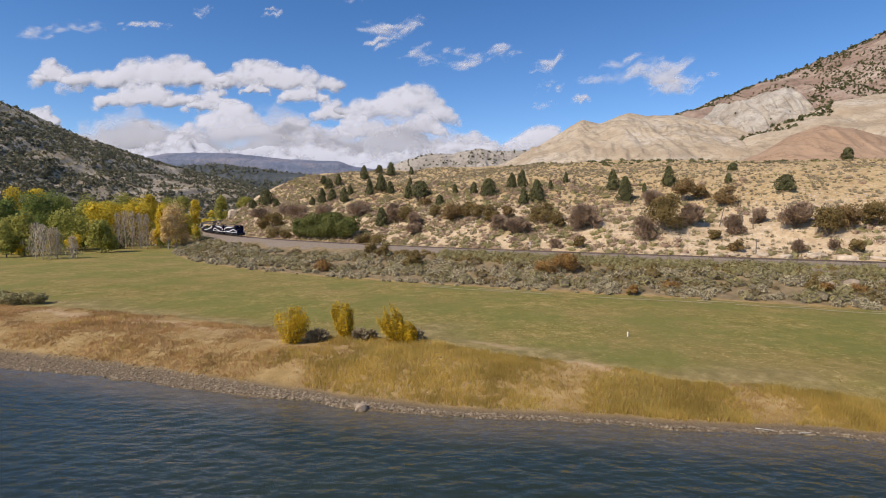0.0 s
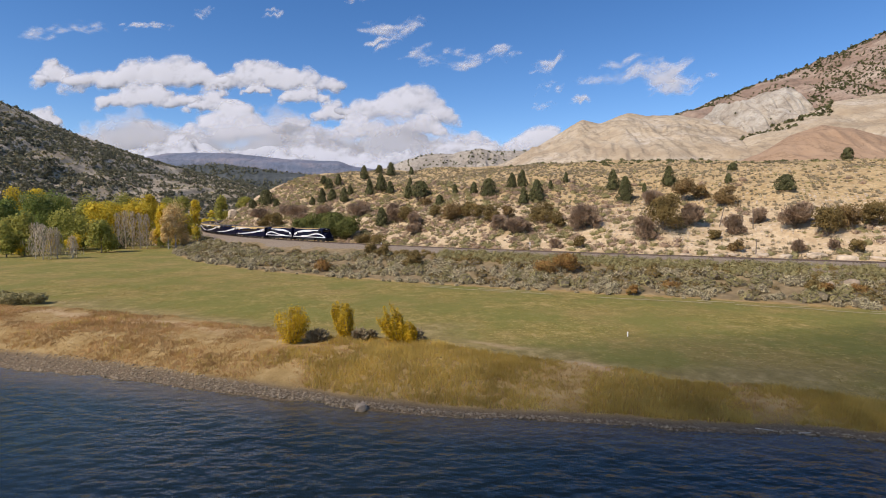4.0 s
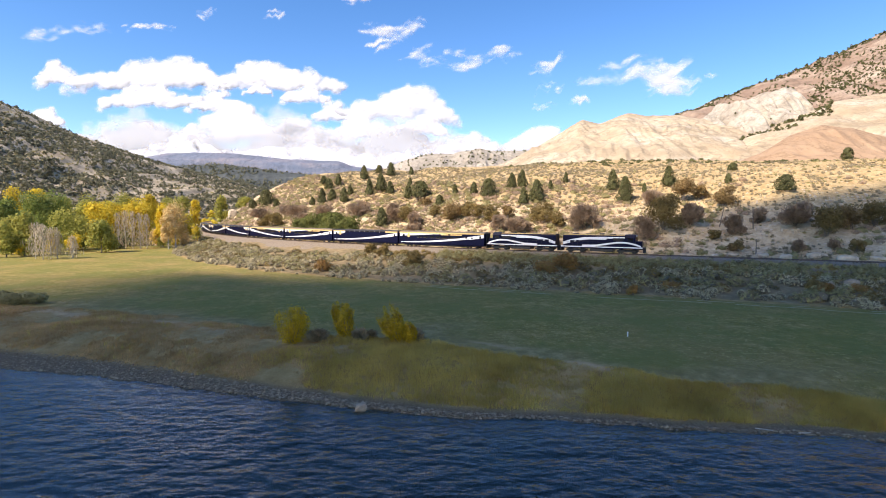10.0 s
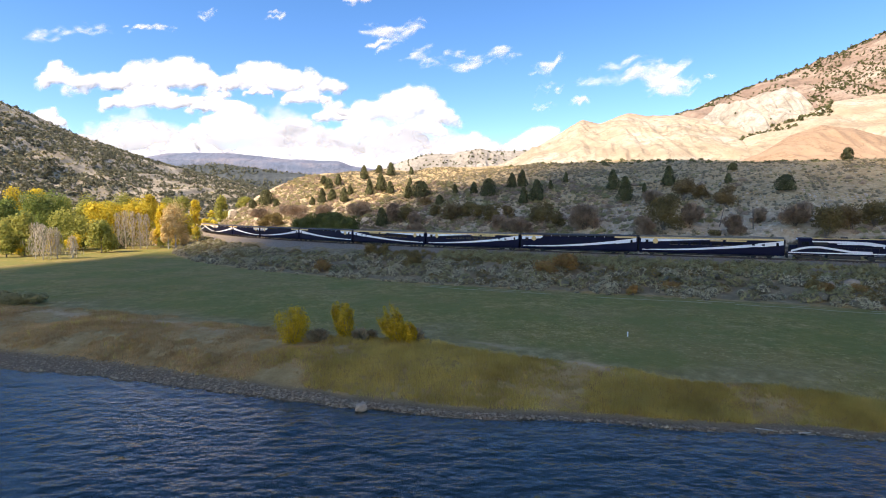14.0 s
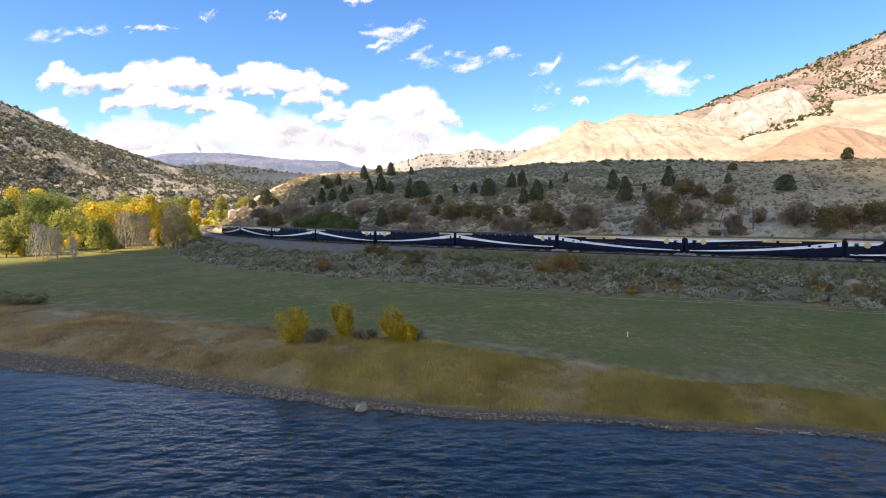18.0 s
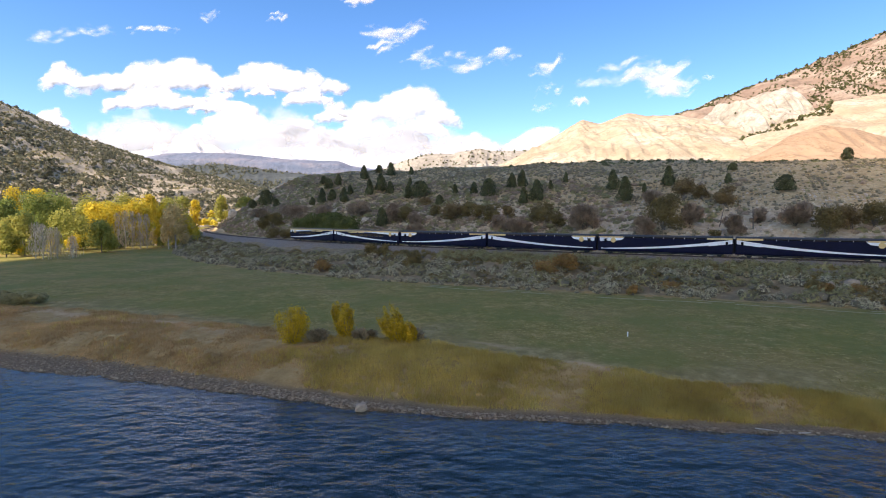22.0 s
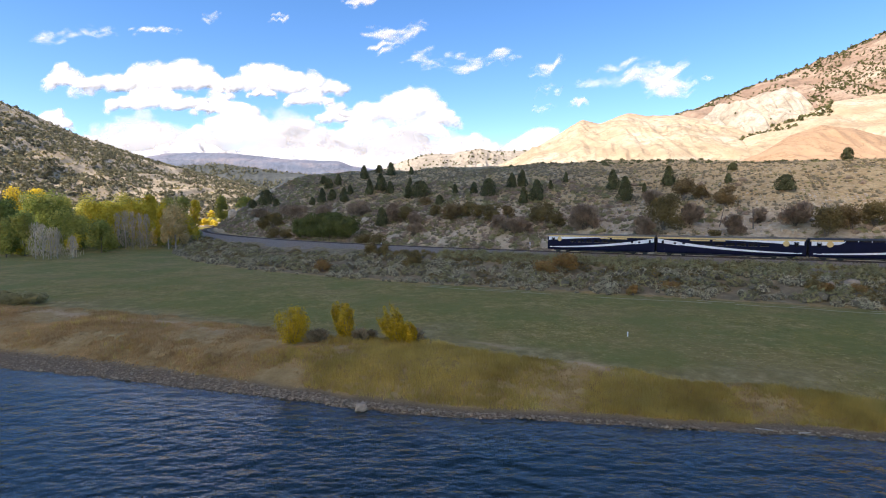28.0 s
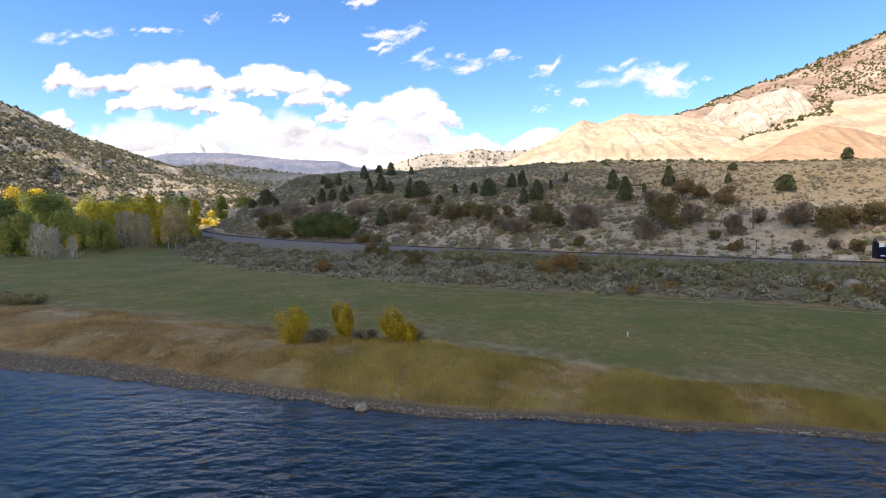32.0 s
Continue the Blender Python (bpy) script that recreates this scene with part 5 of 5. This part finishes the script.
boulder("boulder", -6.4, 41.3, 0.85, 0.7, 0.75, 3, BROWNSTONE, "pale grey boulder at the river's edge", blocky=0.4)
boulder("boulder", 64.8, 85.6, 2.1, 1.7, 1.8, 4, BROWNSTONE, "tan sandstone boulder among the sagebrush", group="boulders on the embankment", blocky=0.4)
boulder("boulder", 62.3, 86.6, 1.3, 1.2, 1.2, 5, BROWNSTONE, "tan sandstone boulder among the sagebrush", group="boulders on the embankment")
boulder("white_rock", -119.6, 226.0, 1.6, 1.2, 0.9, 6, SANDSTONE, "white rock at the meadow's far corner")
boulder("cliff", -109.0, 281.5, 5.0, 4.5, 5.6, 7, SANDSTONE, "pale rock cliff where the track rounds the hill", "cliff", blocky=0.4)
for i in range(15):
    s = 12 + i * 4.6 + rng.uniform(-1, 1)
    p = on_line(s)
    d = on_line(s + 1) - p
    u = rng.uniform(6.2, 9.0)
    boulder("sandstone_ledge", p[0] + d[1] * u, p[1] - d[0] * u, rng.uniform(1.5, 4.2), rng.uniform(1.0, 1.8), rng.uniform(0.5, 1.3), 20 + i, SANDSTONE,
            "pale sandstone ledge at the foot of the cut slope", group="sandstone ledges", blocky=0.45)


def log(x, y, length, turn):
    v, f = limb((-length / 2, 0, 0), (length / 2, 0, 0.05), 0.05, 0.03, 7)
    ob = solid("driftwood_log", v, f, PALE_BARK, smooth_shade=True)
    ob.location, ob.rotation_euler = (x, y, float(height(x, y)) + 0.08), (0, 0, turn)
    tagged(ob, "bleached driftwood log on the shore", "log", "driftwood on the shore")


log(22.4, 36.95, 1.1, -0.5)
log(25.0, 36.6, 0.8, -0.1)
log(31.0, 36.1, 1.0, 0.1)


def marker(x, y, h, r, material, name, label):
    t = new(name)
    t.location = (x, y, float(height(x, y)))
    bm = bmesh.new()
    drum(bm, (0, 0, h / 2 - 0.05), r, h, "z", 12)
    part("pipe", bm, material, t)
    bm = bmesh.new()
    drum(bm, (0, 0, h - 0.03), r * 1.25, 0.06, "z", 12)
    part("cap", bm, material, t)
    return tagged(t, label, "post")


marker(20.3, 58.9, 0.52, 0.075, M["white"], "white_post", "short white pipe post standing in the meadow")
marker(21.6, 134.4, 1.3, 0.10, M["white"], "track_marker", "white track marker post beside the railway")
marker(-17.2, 150.6, 1.0, 0.10, M["white"], "track_marker", "white track marker post beside the railway")
for x, y, h, lean in ((65.9, 129.5, 4.6, 0.22), (71.4, 124.9, 4.6, -0.05), (64.5, 111.5, 3.4, 0.0)):
    v, f = limb((0, 0, -0.3), (lean * h, 0, h), 0.13, 0.07, 7)
    ob = solid("dead_trunk", v, f, BARK, smooth_shade=True)
    ob.location = (x, y, float(height(x, y)))
    tagged(ob, "weathered dead trunk standing on the cut slope", "dead tree", "dead trunks")


# ---- growth on the far slopes ----
def far_trees(name, grid, n, b0, b1, size, leaf, label, seed, want=-0.2, per=9, a0=0.0, a1=1.0, clump=0.06):
    g = np.random.default_rng(seed)
    a, b = g.uniform(a0, a1, n), g.uniform(b0, b1, n)
    p = on_ridge(grid, a, b)
    keep = fbm(p[:, 0] * clump, p[:, 1] * clump, 3, seed) > want + g.uniform(-0.35, 0.35, n)
    p = p[keep]
    sizes = size * g.uniform(0.6, 1.3, len(p))
    k = np.repeat(np.arange(len(p)), per)
    d = g.normal(size=(len(k), 3))
    d[:, 2] = np.abs(d[:, 2]) * 1.2
    d /= np.linalg.norm(d, axis=1)[:, None]
    q = p[k] + d * (sizes[k] * 0.5 * g.uniform(0.4, 1.0, len(k)))[:, None] * np.array([1, 1, 1.5])
    v, f = leaf_quads(q, sizes[k] * 0.62 * g.uniform(0.7, 1.2, len(k)), g, out=d, loose=0.35)
    return tagged(solid(name, v, f, leaf), label, "trees", kind="stuff")


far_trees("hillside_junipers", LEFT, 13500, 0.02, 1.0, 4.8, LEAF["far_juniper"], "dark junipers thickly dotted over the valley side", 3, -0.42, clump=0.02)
far_trees("hillside_brush", LEFT, 5000, 0.0, 1.0, 3.0, LEAF["rabbit"], "olive brush among the junipers of the valley side", 5, -0.2, 7, clump=0.02)
far_trees("mountain_junipers", BROWN, 6200, 0.40, 1.0, 3.6, LEAF["juniper"], "junipers dotted over the red-brown mountain", 6, -0.15, 12, 0.05, 0.75, 0.02)
far_trees("crest_junipers", BROWN, 130, 0.96, 1.0, 6.0, LEAF["juniper"], "junipers along the mountain crest", 7, -1, 12, 0.12, 0.75)
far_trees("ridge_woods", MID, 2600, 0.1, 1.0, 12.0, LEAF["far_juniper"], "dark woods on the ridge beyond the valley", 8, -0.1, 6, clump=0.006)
far_trees("flank_junipers", FLANK, 230, 0.72, 1.0, 4.6, LEAF["juniper"], "junipers along the gully of the pale flank", 9, -0.2, 14, 0.0, 0.5)
far_trees("scarp_junipers", SCARP, 60, 0.2, 1.0, 4.5, LEAF["juniper"], "junipers on the grey-white scarp", 14, 0.0, 12)
far_trees("pale_foot_brush", PALE, 420, 0.0, 0.16, 3.2, LEAF["juniper"], "dark brush along the foot of the pale mountain", 15, 0.05, 9, 0.25, 1.0, 0.03)
far_trees("dome_foot_brush", DOME, 160, 0.0, 0.25, 3.0, LEAF["juniper"], "dark brush round the foot of the red knoll", 16, 0.0, 9)
far_trees("grey_hill_junipers", SMALL, 420, 0.45, 1.0, 5.0, LEAF["juniper"], "junipers on the grey hills", 10, 0.0, 10)
far_trees("valley_grove", LEFT, 240, 0.0, 0.10, 9.0, LEAF["gold"], "yellow cottonwoods along the foot of the valley side", 12, -0.2, 22, 0.2, 1.0)
far_trees("valley_grove_olive", LEFT, 300, 0.0, 0.10, 9.0, LEAF["olive"], "olive cottonwoods along the foot of the valley side", 13, -0.3, 22, 0.2, 1.0)


# ---- the clouds ----
def folds(x, z, seed, octaves=5, gain=0.55):
    """Cauliflower relief: rounded heads parted by creases, at several sizes."""
    total, amp = 0.0, 1.0
    for o in range(octaves):
        total = total + amp * (np.abs(vnoise(x + 7.3 * o, z - 3.1 * o, seed + o)) * 2.2 - 0.75)
        x, z, amp = x * 2.03, z * 2.03, amp * gain
    return total


def vapour(name, cloud, field, x, z, depth, dense, swell):
    """A closed cloud mass: full in the middle, thinning out at its ragged rim."""
    front = -depth * np.clip(swell, 0, 1.4)
    back = -0.6 * front
    X, Z = np.meshgrid(x, z)
    f = sheet(x.size, z.size)
    f = f[(field.ravel()[f] > 0).any(1)]
    v, faces = joined([(np.stack([X, front, Z], -1).reshape(-1, 3), f), (np.stack([X, back, Z], -1).reshape(-1, 3), f[:, ::-1])])
    used, inverse = np.unique(faces, return_inverse=True)
    ob = solid(name, v[used], inverse.reshape(faces.shape), M["cloud"], cloud, True)
    thick = np.tile(dense.ravel(), 2)[used]
    ob.data.attributes.new("thick", "FLOAT", "POINT").data.foreach_set("value", thick.astype(np.float32))
    return ob


def thin_cloud_material():
    """A cloud sheet that thins out towards its rim and lets part of the sun through."""
    m, nt, b = shader("thin_cloud")
    d = nt.nodes.new("ShaderNodeBsdfDiffuse")
    d.inputs[0].default_value = (0.93, 0.93, 0.94, 1)
    clear = nt.nodes.new("ShaderNodeBsdfTransparent")
    mx = nt.nodes.new("ShaderNodeMixShader")
    nt.links.new(calc(nt, "MULTIPLY", attr(nt, "thick"), 0.97), mx.inputs[0])
    nt.links.new(clear.outputs[0], mx.inputs[1])
    glow = nt.nodes.new("ShaderNodeBsdfTranslucent")
    glow.inputs[0].default_value = (0.88, 0.80, 0.73, 1)
    both = nt.nodes.new("ShaderNodeMixShader")
    both.inputs[0].default_value = 0.65
    nt.links.new(d.outputs[0], both.inputs[1])
    nt.links.new(glow.outputs[0], both.inputs[2])
    nt.links.new(both.outputs[0], mx.inputs[2])
    nt.links.new(mx.outputs[0], nt.nodes["Material Output"].inputs[0])
    return m


M["thin_cloud"] = thin_cloud_material()
CLOUDS = []


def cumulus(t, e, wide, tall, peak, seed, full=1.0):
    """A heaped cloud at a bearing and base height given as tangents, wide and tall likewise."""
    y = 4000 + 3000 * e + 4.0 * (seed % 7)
    g = np.random.default_rng(seed)
    W, H = wide * y, tall * y
    fine = 0.0016 if wide < 0.2 else 0.0024
    c = new("cloud")
    c.location = (t * y, y, EYE[2] + e * y)
    x, z = np.arange(-0.62 * W, 0.62 * W, y * fine), np.arange(-0.35 * H, 1.35 * H, y * fine)
    X, Z = np.meshgrid(x, z)
    Xw = X + 0.10 * H * fbm(X / (0.5 * H), Z / (0.5 * H), 3, seed + 3)
    Zw = Z + 0.08 * H * fbm(X / (0.4 * H), Z / (0.4 * H), 3, seed + 5)
    field = np.full(X.shape, -1.0)
    count = int(max(4, 3.2 * W / H))
    for i in range(count):
        a = (i + 0.5 + g.uniform(-0.3, 0.3)) / count * 2 - 1
        env = (1 - abs(a) ** 3) * (0.62 + 0.38 * math.exp(-((a - peak) / 0.4) ** 2))
        top = H * max(0.35, env * g.uniform(0.75, 1.05))
        r = top * 0.55
        rx = max(r * g.uniform(1.0, 1.3), 1.1 * W / count)
        d = ((Xw - a * (W / 2 - rx * 0.6)) / rx) ** 2 + ((Zw - (top - r)) / r) ** 2
        field = np.logaddexp(field * 6, (1 - d) * 6) / 6
    for i in range(count * 3):
        a = g.uniform(-0.95, 0.95)
        r = H * g.uniform(0.10, 0.22)
        top = H * (1 - abs(a) ** 3) * (0.62 + 0.38 * math.exp(-((a - peak) / 0.4) ** 2)) * g.uniform(0.35, 0.98)
        d = ((Xw - a * W / 2) / (r * 1.3)) ** 2 + ((Zw - top + r) / r) ** 2
        field = np.logaddexp(field * 6, (0.62 - 0.62 * d) * 6) / 6
    relief_here = folds(X / (0.42 * H), Z / (0.36 * H), seed * 3)
    swell = np.logaddexp(0, 4 * (field + 0.10 + 0.15 * folds(X / (0.46 * H), Z / (0.40 * H), seed * 3, 1))) / 4
    field = field + 0.16 * relief_here + 0.34 * fbm(X / (0.42 * H), Z / (0.26 * H), 6, seed + 9, 0.6) + 0.16
    field = field - 1.5 * np.clip(0.16 + 0.08 * fbm(X / (0.6 * H), 0 * X, 3, seed + 11) - Z / H, 0, 1) ** 1.2
    field = np.minimum(field, 4 * (1.15 - np.abs(X) / (W / 2)))
    vapour("body", c, field, x, z, 0.06 * H, smooth(field / 1.15) * full, swell)
    CLOUDS.append((c, y))
    return tagged(c, "bright white heaped cumulus cloud with grey base", "cloud", "clouds in the sky")


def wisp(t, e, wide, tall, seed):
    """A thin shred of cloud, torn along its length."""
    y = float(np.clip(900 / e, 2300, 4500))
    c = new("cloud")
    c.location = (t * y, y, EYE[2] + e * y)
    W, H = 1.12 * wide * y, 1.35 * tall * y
    x, z = np.arange(-0.65 * W, 0.65 * W, y * 0.0016), np.arange(-1.3 * H, 1.3 * H, y * 0.0016)
    X, Z = np.meshgrid(x, z)
    lean = Z - 0.25 * H * np.interp(X / W, np.linspace(-0.6, 0.6, 9), np.random.default_rng(seed).uniform(-1, 1, 9))
    Xs = X - 0.8 * lean
    field = 0.75 - (Xs / (0.52 * W)) ** 2 - (lean / (0.62 * H)) ** 2
    field = field + 0.85 * fbm(Xs / (1.1 * H), lean / (0.5 * H), 6, seed + 1, 0.6) - 0.02
    field = np.minimum(field, 3 * np.minimum(0.64 * W - np.abs(X), 0.64 * H * 2 - np.abs(Z)) / H)
    vapour("veil", c, field, x, z, 0.25 * H, 0.68 * smooth(field / 1.7), 0.3 + 0 * field)
    CLOUDS.append((c, y))
    return tagged(c, "thin white shred of cloud", "cloud", "clouds in the sky")


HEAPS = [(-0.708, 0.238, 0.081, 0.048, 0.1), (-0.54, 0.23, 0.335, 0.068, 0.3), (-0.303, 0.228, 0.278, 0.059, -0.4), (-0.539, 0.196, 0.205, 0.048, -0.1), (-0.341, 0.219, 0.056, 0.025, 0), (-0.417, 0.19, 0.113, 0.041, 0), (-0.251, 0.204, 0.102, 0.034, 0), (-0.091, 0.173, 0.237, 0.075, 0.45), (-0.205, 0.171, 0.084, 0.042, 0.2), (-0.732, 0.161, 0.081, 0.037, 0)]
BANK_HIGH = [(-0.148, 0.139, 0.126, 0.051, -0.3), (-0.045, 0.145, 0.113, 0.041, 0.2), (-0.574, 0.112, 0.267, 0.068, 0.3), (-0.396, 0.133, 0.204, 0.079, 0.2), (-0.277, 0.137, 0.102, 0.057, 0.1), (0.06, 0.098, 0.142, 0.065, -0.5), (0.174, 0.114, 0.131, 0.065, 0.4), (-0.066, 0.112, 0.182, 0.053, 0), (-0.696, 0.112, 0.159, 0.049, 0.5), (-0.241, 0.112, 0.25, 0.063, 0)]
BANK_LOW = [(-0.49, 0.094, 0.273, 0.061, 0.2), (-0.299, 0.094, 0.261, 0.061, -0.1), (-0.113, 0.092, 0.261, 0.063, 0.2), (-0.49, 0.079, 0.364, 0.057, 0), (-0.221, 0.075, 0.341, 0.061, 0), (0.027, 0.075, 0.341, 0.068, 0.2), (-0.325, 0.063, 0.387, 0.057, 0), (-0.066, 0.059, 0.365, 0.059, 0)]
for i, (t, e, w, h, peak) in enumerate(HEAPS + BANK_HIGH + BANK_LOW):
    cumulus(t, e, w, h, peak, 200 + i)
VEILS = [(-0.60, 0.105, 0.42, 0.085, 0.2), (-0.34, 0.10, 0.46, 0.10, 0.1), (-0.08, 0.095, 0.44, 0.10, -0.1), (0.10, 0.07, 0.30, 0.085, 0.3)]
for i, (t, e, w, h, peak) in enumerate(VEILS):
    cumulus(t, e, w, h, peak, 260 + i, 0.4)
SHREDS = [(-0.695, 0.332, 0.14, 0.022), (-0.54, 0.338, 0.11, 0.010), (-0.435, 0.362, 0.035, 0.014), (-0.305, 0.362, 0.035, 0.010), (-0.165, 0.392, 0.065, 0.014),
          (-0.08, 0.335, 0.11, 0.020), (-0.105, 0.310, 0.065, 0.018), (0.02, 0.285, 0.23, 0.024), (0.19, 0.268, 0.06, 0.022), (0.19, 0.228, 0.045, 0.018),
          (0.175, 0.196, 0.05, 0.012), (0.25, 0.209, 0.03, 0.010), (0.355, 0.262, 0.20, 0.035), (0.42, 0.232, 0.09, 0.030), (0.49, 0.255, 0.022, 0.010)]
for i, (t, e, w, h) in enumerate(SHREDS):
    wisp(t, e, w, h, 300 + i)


def shade_cloud():
    """The broad thin cloud that drifts over the valley from behind the river, with a ragged front."""
    x = np.concatenate([np.linspace(-1800, -540, 15), np.linspace(-520, 620, 115), np.linspace(650, 2000, 15)])
    y = np.concatenate([np.linspace(-2600, -780, 20), np.linspace(-760, 80, 95)])
    X, Y = np.meshgrid(x, y)
    front = 9.0 * np.minimum(X + 95, 0) + 0.25 * np.clip(X, 0, 100) - 0.8 * np.maximum(X - 130, 0) + 12 * vnoise(X / 90, 0 * X, 4) + 14 * fbm(X / 40, Y / 40, 3, 5)
    inside = np.minimum((front - Y) / 62, np.minimum((X + 1780) / 80, np.minimum((1980 - X) / 80, (Y + 2580) / 80)))
    thick = smooth(inside) * (1 - 0.5 * smooth((X - 55) / 95))
    up = 55 * np.sqrt(thick) * (1 + 0.35 * fbm(X / 60, Y / 60, 4, 8))
    top = np.stack([X, Y, up], -1).reshape(-1, 3)
    low = np.stack([X, Y, -12 * np.sqrt(thick)], -1).reshape(-1, 3)
    f = sheet(x.size, y.size)
    f = f[(thick.ravel()[f] > 0).any(1)]
    v, f = joined([(top, f), (low, f[:, ::-1])])
    c = solid("cloud", v, f, M["thin_cloud"], smooth_shade=True)
    a = c.data.attributes.new("thick", "FLOAT", "POINT")
    a.data.foreach_set("value", np.concatenate([thick.ravel(), thick.ravel()]).astype(np.float32))
    return tagged(c, "broad thin grey-based cloud drifting over the valley", "cloud", "clouds in the sky")


overhead = shade_cloud()


# ---- movement ----
SPEED = 15.13
HEAD = -6.8


def motions():
    times = [float(t) for t in range(33)]
    for thing, back, length, pivot, spin in TRAIN:
        rows = []
        for t in times:
            s = HEAD - SPEED * (t - 16) + 0.024 * max(t - 20, 0) ** 2 + back
            p, q = on_line(s - pivot), on_line(s + pivot)
            mid, d = (p + q) / 2, p - q
            rows.append((t, pose(mid[0], mid[1], RAIL, 0, 0, math.degrees(math.atan2(d[1], d[0])) + spin)))
        walk(thing, rows)
    for thing, y in CLOUDS:
        c = thing.location.copy()
        walk(thing, [(0.0, Matrix.Translation(c)), (32.0, Matrix.Translation(c + Vector((0.004 * y, 0.0313 * y, 0))))])
    up = 450.0
    base = SUN / SUN.z * up
    drift = [(0, 0, -22), (6, 0, 64), (9, 0, 102), (12, 0, 172), (16, 0, 258), (19, 0, 330), (21, 0, 365), (28, -38, 430), (32, -46, 455)]
    walk(overhead, [(float(t), Matrix.Translation(base + Vector((x, y, 0)))) for t, x, y in drift])
    walk(water, [(0.0, Matrix.Translation((-10, 2, 0))), (32.0, Matrix.Translation((10, -2, 0)))])


motions()
